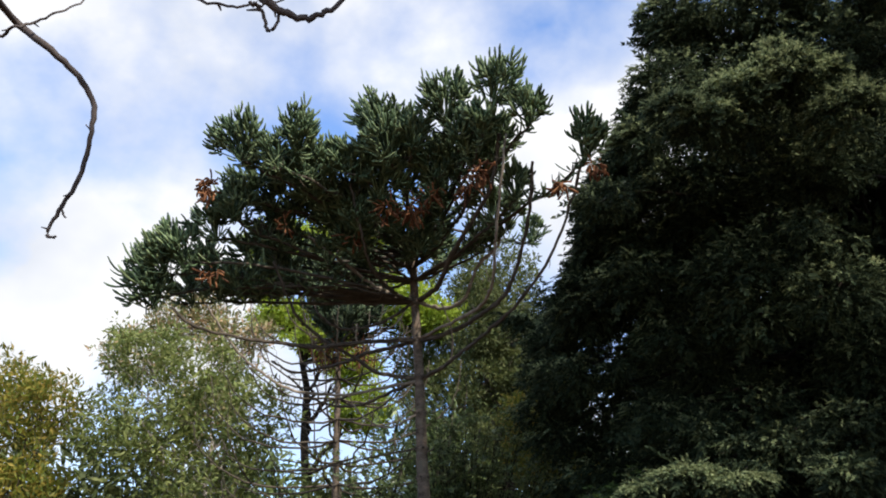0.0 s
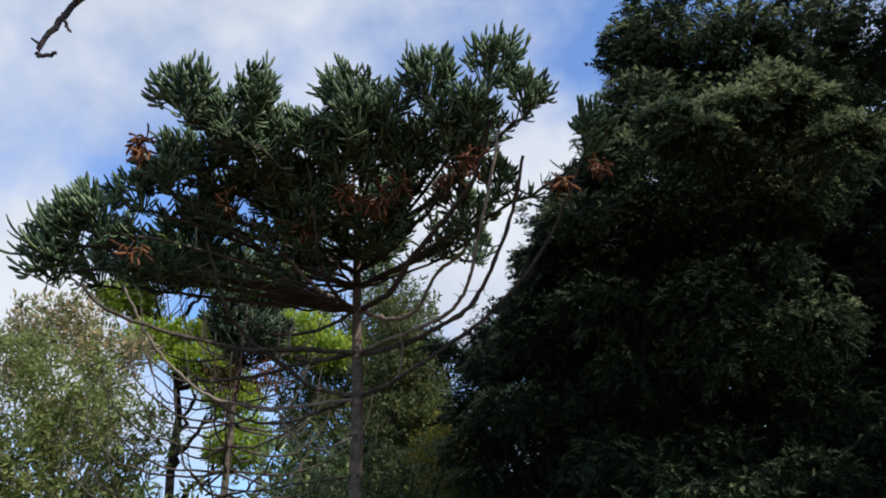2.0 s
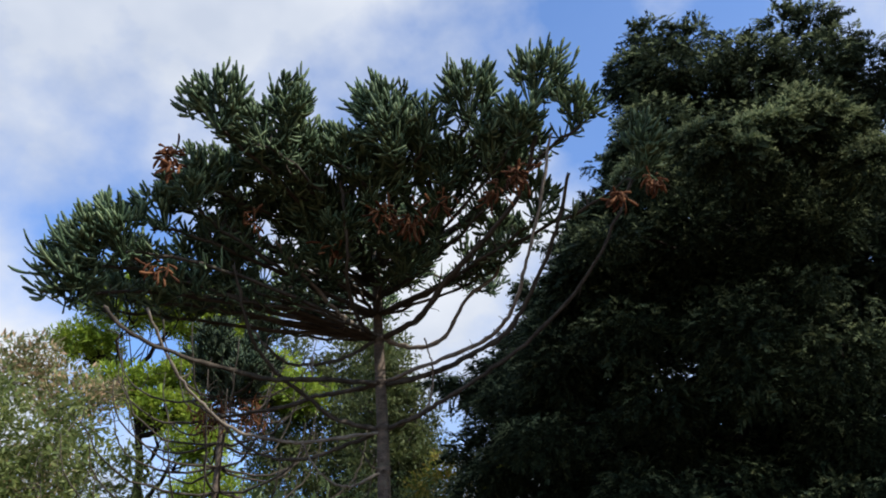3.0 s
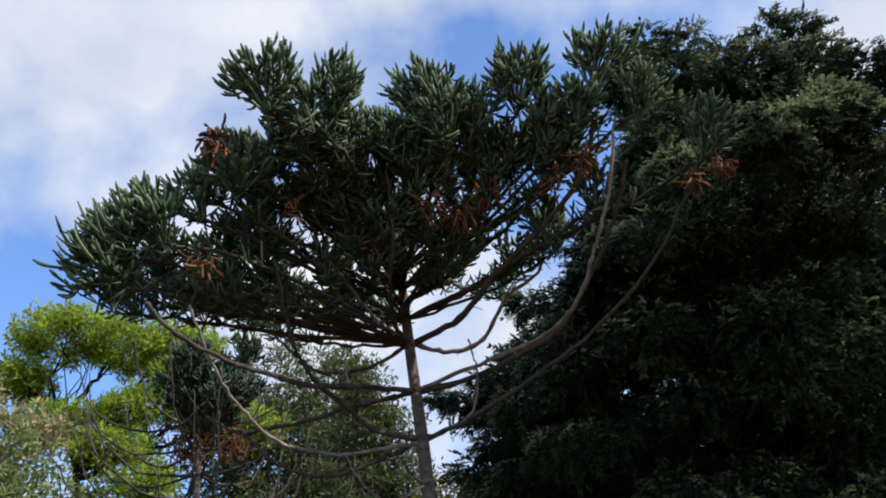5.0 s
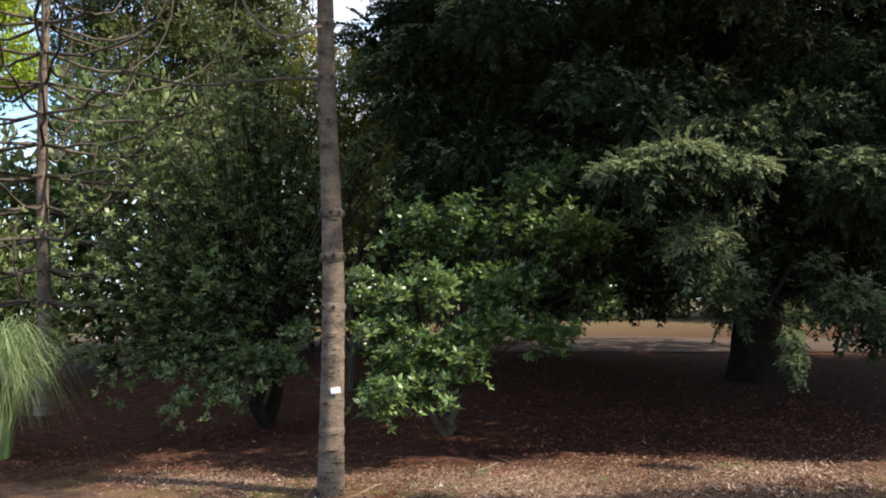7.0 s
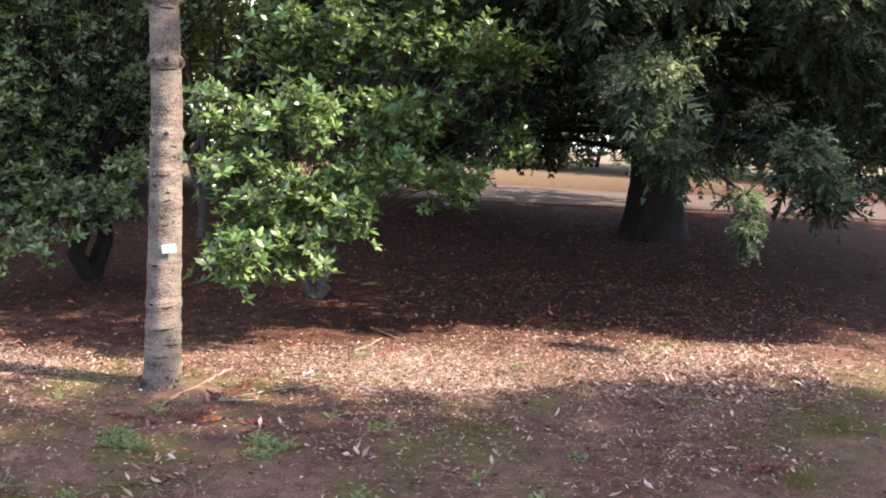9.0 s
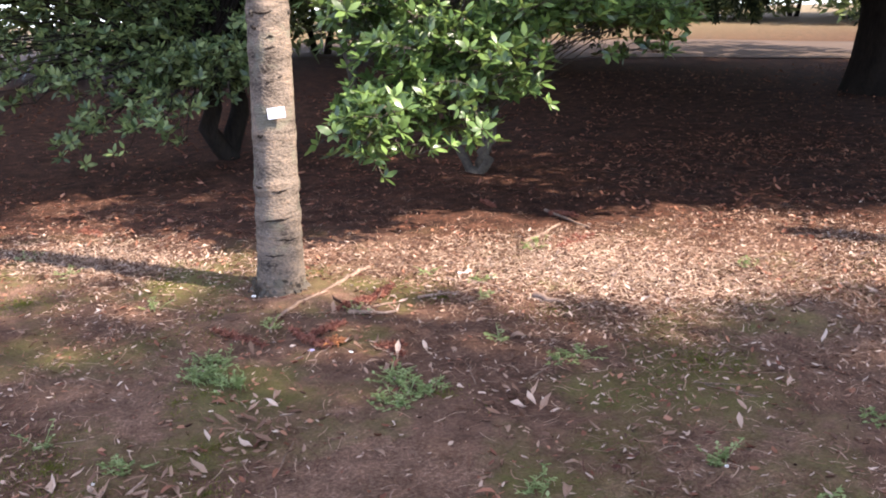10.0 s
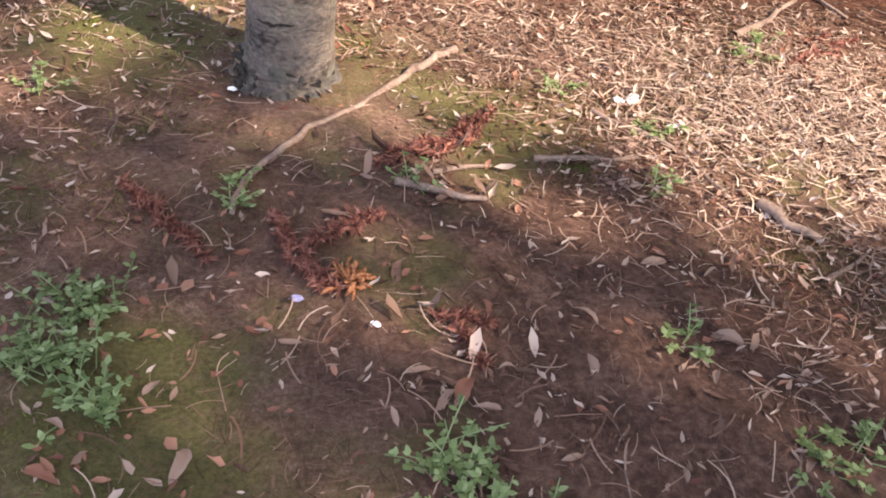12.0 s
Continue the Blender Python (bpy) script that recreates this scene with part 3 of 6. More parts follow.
    g.add(np.concatenate([ring(0.212, -0.03), ring(0.208, 0.012), ring(0.192, 0.03), ring(0.165, 0.055)]),
          np.array([[k * 40 + i, k * 40 + (i + 1) % 40, (k + 1) * 40 + (i + 1) % 40, (k + 1) * 40 + i] for k in range(3) for i in range(40)]))
    flake = np.array([(0.0, 0.5, 0.0), (0.05, -0.45, 0.1), (0.12, -0.3, 0.9), (0.02, 0.4, 1.0)])
    b = rng.normal(3.5, 1.1, 170)
    at = np.stack([TREE[0] - 0.01 + rng.uniform(0.17, 0.23, 170) * np.cos(b), TREE[1] + rng.uniform(0.17, 0.23, 170) * np.sin(b), np.abs(rng.normal(0.02, 0.05, 170))], -1)
    g.stamp(flake, np.array([[0, 1, 2, 3]]), aim(rng.normal(0, 1, (170, 3)) + [0, 0, 0.6], rng.normal(0, 1, (170, 3))) * rng.uniform(0.012, 0.04, 170)[:, None, None], at)
    part("root_collar", g, BRANCH_BARK, tree, "crumbling dark bark at the trunk's foot")
    heads = list(RIM)
    for y, x0, x1, z, r, count in ROWS:
        for x in np.linspace(x0, x1, count):
            heads.append((x + rng.normal(0, 0.14), y + rng.normal(0, 0.16), z + rng.normal(0, 0.12) - 0.05 * abs(x + 1.5), r * rng.uniform(0.85, 1.15)))
    heads += BEHIND
    for n, (x, y, z, r) in enumerate(heads):
        rim, rear = n < len(RIM), n >= len(heads) - len(BEHIND)
        head = np.array([x, y, z])
        out = head[:2] - TREE[:2]
        far = np.linalg.norm(out)
        want = z - 0.08 * far - rng.uniform(0.0, 0.35)
        wz = min(WHORLS, key=lambda w: abs(w - want))
        start = np.array([TREE[0] + float(trunk_bow(wz)), TREE[1], wz])
        side = np.array([-out[1], out[0]]) / far * rng.normal(0, 0.25)
        mid1 = np.array([*(TREE[:2] + out * 0.5 + side), wz + rng.uniform(-0.2, 0.25)])
        mid2 = np.array([*(TREE[:2] + out * 0.92 + side * 1.2), wz + (z - wz) * rng.uniform(0.25, 0.5)])
        pts = bezier(start, mid1, mid2, head - np.array([0, 0, 0.7 * r]), 18)
        pts[1:-1] += rng.normal(0, 0.018, (16, 3))
        g = Geo()
        thick = rng.uniform(0.85, 1.15) * (0.038 if far > 3 else 0.03)
        g.add(*tube(pts, np.linspace(thick, 0.02, 18), 6, 0.14, rng))
        # short bare side twigs along the outer half
        for _ in range(int(rng.integers(5, 9))):
            k = int(rng.integers(7, 17))
            tip = pts[k] + unit(rng.normal(0, 0.6, 3) + [0, 0, 0.5]) * rng.uniform(0.12, 0.3)
            g.add(*tube(crooked(pts[k], tip, rng, 4, 0.1), np.linspace(0.012, 0.006, 4), 4))
        arm = part("branch", g, BRANCH_BARK, tree, smooth=True)
        g = Geo()
        axis = pts[-1] - pts[-4]
        brush(g, head, r, axis, rng, int((36 if rim else 25 if y > 10.3 else 34) * (r / 0.5) ** 2))
        comb(g, pts[9:18] if rim else pts[8:18], rng, 60 if rim else 74, 0.25, 0.02)
        part("needle_tuft", g, NEEDLE, arm, kind="stuff")
    # long loose cords that reach out past the outermost head
    g = Geo()
    count = 34
    foot = np.array([-5.55, 8.95, 7.85]) + rng.normal(0, 0.14, (count, 3))
    a = rng.uniform(2.5, 4.4, count)
    o = np.stack([np.cos(a), np.sin(a), 0 * a], -1) * rng.uniform(0.35, 0.72, (count, 1))
    shoots(g, foot, foot + o * 0.7 + [0, 0, -0.08], foot + o + np.stack([0 * a, 0 * a, rng.uniform(0.05, 0.45, count)], -1), 0.022, rng, 7, 4)
    part("needle_tuft", g, NEEDLE, tree, kind="stuff")
    # the three lowest whorls, nearly bare
    lower_branch(tree, rng, [(-1.66, 12.6, 6.63), (-2.36, 12.3, 6.73), (-2.76, 12.0, 7.01), (-3.14, 11.6, 7.2), (-3.41, 11.1, 7.42), (-3.56, 10.6, 7.62), (-3.72, 9.9, 8.4)], 0.042)
    lower_branch(tree, rng, [(-1.66, 12.6, 6.58), (-2.65, 12.0, 6.29), (-3.22, 11.6, 6.21), (-3.85, 11.0, 6.26), (-4.22, 10.5, 6.55), (-4.5, 10.0, 6.89), (-4.75, 9.4, 7.5)], 0.032, True)
    lower_branch(tree, rng, [(-1.66, 12.6, 6.6), (-2.15, 12.6, 6.41), (-2.82, 12.6, 6.2), (-3.41, 12.6, 6.22), (-3.91, 12.5, 6.44), (-4.32, 12.4, 6.88)], 0.036)
    lower_branch(tree, rng, [(-1.68, 12.6, 7.45), (-2.49, 11.9, 7.28), (-3.27, 11.2, 7.07), (-3.87, 10.6, 7.04), (-4.34, 10.1, 7.03), (-4.89, 9.3, 7.07), (-5.2, 9.0, 7.35)], 0.045, False, 22)
    lower_branch(tree, rng, [(-1.68, 12.6, 7.4), (-2.24, 12.7, 7.36), (-2.71, 12.8, 7.33), (-3.25, 12.9, 7.2), (-3.93, 13.0, 7.14), (-4.44, 13.0, 7.11), (-4.96, 13.0, 7.41)], 0.045)
    lower_branch(tree, rng, [(-1.66, 12.6, 8.3), (-1.9, 12.0, 8.28), (-2.02, 11.4, 8.33), (-2.07, 10.7, 8.45), (-2.04, 10.0, 8.8), (-2.1, 9.5, 9.6)], 0.042)
    lower_branch(tree, rng, [(-1.66, 12.6, 8.27), (-2.22, 12.5, 7.91), (-2.72, 12.4, 7.76), (-3.18, 12.3, 7.76), (-3.56, 12.1, 8.04), (-3.9, 12.5, 8.6)], 0.036)
    lower_branch(tree, rng, [(-1.68, 12.6, 8.3), (-2.25, 11.8, 8.4), (-2.8, 11.0, 8.77), (-3.18, 10.3, 9.0)], 0.04, True)
    lower_branch(tree, rng, [(-2.73, 12.0, 7.72), (-2.72, 11.95, 7.38), (-2.47, 11.9, 7.15)], 0.022, True, 3)
    lower_branch(tree, rng, [(-1.53, 12.6, 7.46), (-0.84, 11.8, 7.44), (-0.18, 10.9, 7.35), (0.21, 10.2, 7.35), (0.42, 9.6, 7.55), (0.55, 9.1, 7.95), (0.72, 8.6, 8.5), (0.95, 8.3, 9.5)], 0.036, True)
    lower_branch(tree, rng, [(-1.53, 12.6, 7.42), (-0.74, 12.0, 7.37), (-0.15, 11.5, 7.46), (0.39, 11.0, 7.6), (0.75, 10.5, 8.0), (1.1, 9.7, 8.6), (1.3, 9.0, 9.3)], 0.05)
    lower_branch(tree, rng, [(-1.53, 12.6, 6.63), (-0.99, 12.1, 6.69), (-0.5, 11.5, 6.79), (0.1, 11.0, 7.0), (0.9, 10.3, 7.4), (1.6, 9.4, 8.0), (2.1, 8.6, 8.9)], 0.04)
    lower_branch(tree, rng, [(-1.53, 12.6, 6.6), (-0.9, 12.2, 6.79), (-0.74, 11.9, 7.17), (-0.78, 11.7, 7.52), (-0.86, 11.5, 7.8)], 0.022, True, 6)
    lower_branch(tree, rng, [(-1.55, 12.6, 8.28), (-1.03, 12.4, 8.0), (-0.51, 12.1, 8.05), (-0.14, 11.6, 8.52), (0.35, 11.2, 8.76), (0.5, 10.9, 9.2)], 0.042, True)
    lower_branch(tree, rng, [(-1.55, 12.6, 8.3), (-0.94, 11.6, 8.21), (-0.48, 10.7, 8.46), (-0.01, 9.9, 8.63), (0.54, 9.2, 9.05), (0.8, 8.6, 9.7)], 0.056)
    lower_branch(tree, rng, [(-1.63, 12.55, 5.9), (-1.85, 12.45, 6.05), (-1.98, 12.4, 6.3)], 0.018, False, 2)
    lower_branch(tree, rng, [(-1.63, 12.55, 5.9), (-2.17, 12.3, 5.62), (-2.56, 12.0, 5.77), (-2.85, 11.8, 6.2)], 0.024, True, 5)
    lower_branch(tree, rng, [(-1.65, 12.6, 5.22), (-2.48, 12.4, 5.1), (-3.36, 12.2, 4.95), (-4.3, 11.9, 5.1)], 0.02, False, 6)
    # withered shoots hang in the heart of the crown
    for x, y, z, r, count in WITHERED:
        g = Geo()
        d = unit(rng.normal(0, 1, (count, 3)))
        foot = np.array([x, y, z]) + d * r * rng.uniform(0.1, 0.9, (count, 1))
        way = unit(rng.normal(0, 0.6, (count, 3)) + d * 0.4 + [0, 0, -0.7]) * rng.uniform(0.12, 0.28, (count, 1))
        shoots(g, foot, foot + way * 0.6 + d * 0.05, foot + way, 0.022, rng, 5, 4)
        part("withered_tuft", g, DEAD_NEEDLE, tree, "rust-brown withered shoots", kind="stuff")
    return tree


ARAUCARIA = make_araucaria()


def make_small_araucaria():
    """The thinner tree behind: bare whorls of upcurved dead branches under a small head."""
    rng = np.random.default_rng(21)
    base = np.array([-6.2, 21.5, float(ground_z(-6.2, 21.5))])
    tree = thing("small_araucaria_tree", base, "thin araucaria with bare upcurved dead branches and a small dark head", "tree")
    g = Geo()
    g.add(*ringed_trunk(base, 11.9, 0.17, 0.06, [(z, 0.02) for z in np.arange(1.5, 10, 0.8)], rng, 14, 0.08))
    part("trunk", g, BARK, tree, smooth=True)
    for wz in np.arange(2.6, 10.8, 0.66):
        count = 6
        for k in range(count):
            a = 2 * np.pi * (k + rng.uniform(-0.3, 0.3)) / count + wz
            length = np.interp(wz, [2.5, 6, 9.9], [4.0, 4.6, 2.8]) * rng.uniform(0.75, 1.1)
            o = np.array([math.cos(a), math.sin(a), 0])
            s = base * [1, 1, 0] + [0, 0, wz]
            e = s + o * length + np.array([0, 0, rng.uniform(0.9, 2.4)])
            pts = bezier(s, s + o * length * 0.5 - [0, 0, 0.45], s + o * length * 0.98 + [0, 0, 0.1], e, 12)
            pts[1:-1] += rng.normal(0, 0.03, (10, 3))
            g = Geo()
            g.add(*tube(pts, np.linspace(0.04, 0.012, 12), 5, 0.1, rng))
            for _ in range(5):
                q = int(rng.integers(5, 12))
                g.add(*tube(crooked(pts[q], pts[q] + unit(rng.normal(0, 1, 3) + o + [0, 0, 0.5]) * rng.uniform(0.3, 0.8), rng, 4, 0.1), np.linspace(0.012, 0.005, 4), 4))
            part("dead_branch", g, BRANCH_BARK, tree, smooth=True)
    for n in range(15):
        a, rr = n * 2.4, rng.uniform(0.2, 1.35)
        head = np.array([base[0] + 0.3 + rr * math.cos(a), base[1] - 0.4 + rr * math.sin(a), 11.5 + rng.uniform(-0.4, 0.8) - 0.35 * rr])
        g = Geo()
        axis = head - (base * [1, 1, 0] + [0, 0, 10.0])
        brush(g, head, 0.6, axis, rng, 26, 0.03)
        comb(g, np.linspace(head - unit(axis) * 1.0, head, 8), rng, 16, 0.4, 0.03)
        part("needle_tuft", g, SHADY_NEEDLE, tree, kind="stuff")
    for n in range(6):
        g = Geo()
        centre = base * [1, 1, 0] + np.array([rng.uniform(-1.0, 1.8), rng.uniform(-0.9, 0.3), rng.uniform(9.4, 10.4)])
        foot = centre + rng.normal(0, 0.22, (60, 3))
        way = (rng.normal(0, 0.5, (60, 3)) + [0, 0, -0.8]) * 0.22
        shoots(g, foot, foot + way * 0.5, foot + way, 0.02, rng, 4, 3)
        part("withered_tuft", g, DEAD_NEEDLE, tree, kind="stuff")
    return tree


make_small_araucaria()


# ---------------------------------------------------------------- great conifer
def spray_template(rng, side=6, droop=0.35, thin=0.085, reach0=0.5):
    """A flat, drooping, feathery spray of unit length along z (down is -x): a thin axis with slips on both sides."""
    v, f = [], []
    for k in range(side):
        t = (k + 0.3) / side
        reach = reach0 * (1 - 0.65 * t) * rng.uniform(0.7, 1.2)
        o = np.array([-droop * t * t, 0, t * 0.9])
        for sgn in (-1, 1, 0) if k == side - 1 else (-1, 1):
            d = unit(np.array([rng.normal(-0.25, 0.25), sgn * rng.uniform(0.45, 0.9), rng.uniform(0.5, 1.0)]))
            wide = unit(np.cross(d, rng.normal(0, 1, 3) + [1.5, 0, 0])) * thin * 0.5
            n = len(v)
            v += [o - wide, o + wide, o + d * reach]
            f += [[n, n + 1, n + 2]]
    return np.array(v), np.array(f)


def pad(geo, centre, radii, ahead, rng, count, temps, size, hang=0.25, shell=False):
    """A cushion of sprays at the end of a bough, its rim drooping."""
    d = unit(rng.normal(0, 1, (count, 3)) * [1, 1, 0.8])
    if shell:
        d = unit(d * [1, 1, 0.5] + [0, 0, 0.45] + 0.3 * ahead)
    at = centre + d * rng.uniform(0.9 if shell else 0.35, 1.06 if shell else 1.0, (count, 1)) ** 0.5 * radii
    way = unit(d * [1, 1, 0.6] + 0.5 * ahead + rng.normal(0, 0.35, (count, 3)) + [0, 0, 0.2 - hang])
    turn = aim(way, (0, 0, 1.0), rng.normal(0, 0.6, count)) * (rng.uniform(*size, count))[:, None, None]
    at[:, 2] = np.maximum(at[:, 2], ground_z(at[:, 0], at[:, 1]) + 0.9)
    pick = rng.integers(0, len(temps), count)
    for q, (tv, tf) in enumerate(temps):
        geo.stamp(tv, tf, turn[pick == q], at[pick == q])


def make_conifer(name, base, height, reach, rng, limbs, label, skirt=2.0, dense=130, mat=CONIFER, trunk_r=0.62, size=(0.3, 0.6), low=(), lit=(), shape=(0.92, 0.92, 0.9, 0.74, 0.5, 0.46, 0.33, 0.14)):
    base = np.array([base[0], base[1], float(ground_z(base[0], base[1]))])
    tree = thing(name, base, label, "tree")
    z = np.linspace(0, height * 0.96, 40)
    r = trunk_r * (1 - z / height) ** 0.8 + 0.5 * trunk_r * np.exp(-z / 0.5)
    g = Geo()
    g.add(*tube(np.stack([base[0] + 0 * z, base[1] + 0.01 * z, base[2] - 0.2 + z], -1), r, 22, 0.05, rng))
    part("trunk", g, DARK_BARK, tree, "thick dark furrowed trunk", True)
    temps = [spray_template(rng, 8, 0.35, 0.13, 0.42) for _ in range(6)]
    fine = [spray_template(rng, 8, 0.4, 0.12, 0.34) for _ in range(6)]
    ends = []
    for n in range(limbs):
        t = (n + 0.5) / limbs
        hz = base[2] + skirt + (height - skirt - 0.6) * t ** 1.1
        a = n * 2.39996 + rng.uniform(-0.3, 0.3)
        k = (hz - base[2]) / height
        length = reach * np.interp(k, [0, 0.3, 0.42, 0.53, 0.74, 0.84, 0.95, 1], shape) * rng.uniform(0.7, 1.08)
        o = np.array([math.cos(a), math.sin(a), 0])
        length *= 1 - 0.2 * max(0.0, o @ [-0.61, -0.79, 0]) ** 2
        s = np.array([base[0], base[1], hz])
        rise = np.interp(k, [0, 0.4, 1], [0.03, 0.12, 0.4]) * length
        e = s + o * length + np.array([0, 0, rise - 0.16 * length * (1 - k) ** 2])
        ends.append((s, e, o, length, rise, 3 if length > 3 else 2, 1.0 if o @ [-0.45, -0.89, 0] > -0.15 else 0.22))
    for x, y, zz, wide in low:
        e = np.array([x, y, zz])
        o = unit((e - base) * [1, 1, 0])
        length = float(np.linalg.norm((e - base)[:2]))
        ends.append((np.array([base[0], base[1], min(zz + 1.0, base[2] + 0.9 * height)]), e, o, length, 0.4, 1 if (x, y, zz, wide) in lit else 0, wide))
    for s, e, o, length, rise, pads, full in ends:
        pts = bezier(s, s + o * length * 0.35 + [0, 0, rise * 0.7], s + o * length * 0.7 + [0, 0, rise * 1.1], e, 12)
        pts[1:-1] += rng.normal(0, 0.012 * length, (10, 3))
        g = Geo()
        g.add(*tube(pts, np.linspace(0.02 + 0.009 * length, 0.008, 12), 5, 0.1, rng))
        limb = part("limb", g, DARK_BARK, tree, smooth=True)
        g = Geo()
        for q in range(max(pads, 1)):
            u = (1.0, 0.74, 0.5)[q]
            c = pts[int(u * 11)] + rng.normal(0, 0.05 * length, 3) * [1, 1, 0.4] * (q > 0)
            wide = np.clip(0.17 * length, 0.5, 1.6) * rng.uniform(0.75, 1.25) * (1.0, 1.15, 1.0)[q]
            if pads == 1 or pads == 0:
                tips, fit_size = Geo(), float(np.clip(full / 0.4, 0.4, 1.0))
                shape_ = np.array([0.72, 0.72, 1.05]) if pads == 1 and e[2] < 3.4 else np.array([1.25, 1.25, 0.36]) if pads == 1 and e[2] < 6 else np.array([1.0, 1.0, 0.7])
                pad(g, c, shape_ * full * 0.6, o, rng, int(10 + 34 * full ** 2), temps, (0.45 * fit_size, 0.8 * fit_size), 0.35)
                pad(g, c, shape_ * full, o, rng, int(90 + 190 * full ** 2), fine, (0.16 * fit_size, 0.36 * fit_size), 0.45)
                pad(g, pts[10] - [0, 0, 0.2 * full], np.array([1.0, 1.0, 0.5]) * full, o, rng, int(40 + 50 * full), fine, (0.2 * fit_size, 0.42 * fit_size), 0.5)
                # pale tips as painted sunlight, densest on the boughs picked as lit
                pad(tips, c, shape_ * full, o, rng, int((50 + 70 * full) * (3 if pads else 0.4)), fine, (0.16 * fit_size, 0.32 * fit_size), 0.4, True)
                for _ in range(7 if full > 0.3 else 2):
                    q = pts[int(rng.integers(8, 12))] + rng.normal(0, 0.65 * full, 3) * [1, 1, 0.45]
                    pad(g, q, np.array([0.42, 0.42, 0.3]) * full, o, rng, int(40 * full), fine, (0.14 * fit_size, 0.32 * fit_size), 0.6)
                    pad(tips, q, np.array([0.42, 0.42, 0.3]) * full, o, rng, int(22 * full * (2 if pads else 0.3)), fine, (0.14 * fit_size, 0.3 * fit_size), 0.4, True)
                part("lit_sprays", tips, CONIFER_LIT_TIPS, limb, "paler spray tips with sunlight put into their colour", kind="stuff")
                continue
            near = c[2] < base[2] + 7 and full > 0.5
            pad(g, c, np.array([wide, wide, wide * 0.5]), o, rng, int((2.6 if near else 1.0) * full * dense * wide ** 1.3) + 12, fine if near else temps, (0.18, 0.42) if near else size)
            if not near:
                pad(g, c - [0, 0, 0.15], np.array([wide, wide, wide * 0.3]) * 0.7, o, rng, int(12 * wide) + 4, temps, (size[1], size[1] * 1.7))
        if pads > 1 and s[2] > base[2] + 6:
            pad(g, pts[4], np.array([1, 1, 0.7]) * np.clip(0.22 * length, 0.5, 2.0), o, rng, int(5 * length * full) + 3, temps, (0.8, 1.3))
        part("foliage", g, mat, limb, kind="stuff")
    return tree


# (x, y, z, size) of single boughs: low ones over the clearing, sunlit ones half way up, the ragged top, the edge towards the clearing, the skirt
LOW_BOUGHS = [(3.7, 12.6, 3.05, 0.4), (3.75, 12.7, 2.65, 0.26), (4.38, 11.5, 1.42, 0.17), (4.4, 11.55, 1.7, 0.16), (4.7, 13.2, 2.3, 0.36), (2.72, 12.5, 4.1, 0.42), (3.3, 12.4, 4.35, 0.4), (4.16, 12.5, 4.15, 0.5), (6.3, 12.5, 2.15, 0.38), (6.8, 12.5, 1.7, 0.3), (5.9, 12.0, 4.1, 0.5), (5.2, 13.6, 4.9, 0.6), (6.5, 12.6, 3.9, 0.45), (3.76, 13.8, 5.3, 0.5), (7.4, 13.0, 3.6, 0.5), (2.9, 14.3, 5.8, 0.6), (8.3, 12.5, 2.9, 0.4), (6.6, 13.6, 5.2, 0.8), (8.6, 13.4, 4.6, 0.8)]
SUNLIT_BOUGHS = [(3.9, 10.1, 10.5, 0.45), (4.39, 10.1, 10.2, 0.5), (5.1, 10.3, 10.75, 0.6), (5.97, 10.4, 11.2, 0.6), (6.46, 10.5, 10.95, 0.6), (6.96, 10.5, 10.2, 0.7), (3.35, 11.5, 10.8, 0.5)]
TOP_BOUGHS = [(5.1, 14.0, 16.6, 0.5), (4.5, 14.2, 15.75, 0.5), (4.4, 14.5, 15.2, 0.4), (5.92, 14.0, 16.4, 0.5), (7.29, 14.5, 16.5, 0.6), (8.45, 14.0, 16.9, 0.55), (9.3, 14.0, 17.0, 0.45), (9.65, 14.0, 16.2, 0.6), (9.47, 13.0, 14.5, 0.9), (4.98, 13.5, 15.0, 0.9), (6.85, 13.3, 14.8, 1.0), (8.09, 13.0, 14.5, 1.0), (10.6, 13.6, 14.7, 0.8)]
EDGE_BOUGHS = [(3.85, 13.8, 12.58, 0.5), (3.04, 13.8, 11.44, 0.5), (2.49, 14, 10.61, 0.5), (2.36, 14.8, 9.82, 0.57), (1.94, 14.6, 8.91, 0.55), (1.29, 17.0, 8.79, 0.62), (1.77, 14.4, 8.21, 0.7), (2.37, 15.2, 9.64, 0.74), (2.61, 14, 10.13, 0.7), (2.94, 13.8, 11.08, 0.7), (3.99, 13.8, 12.64, 0.6), (1.3, 14.4, 6.85, 0.7), (2.21, 15.5, 9.75, 0.55)]
EDGE_LOW_BOUGHS = [(1.78, 16.5, 9.24, 0.56), (2.49, 14.5, 9.91, 0.62), (2.53, 14, 10.32, 0.6), (0.98, 16, 8.09, 0.6), (1.45, 19.0, 9.64, 0.7), (3.77, 13.0, 12.4, 0.5), (4.08, 12.5, 12.7, 0.8), (3.32, 13.0, 11.4, 0.5), (2.45, 13.0, 10.3, 0.45), (2.38, 11.2, 9.4, 0.45), (2.4, 14.5, 10.04, 0.52), (2.04, 15.5, 9.41, 0.53), (1.69, 18.5, 9.79, 0.6), (1.0, 19.0, 9.51, 0.4)]
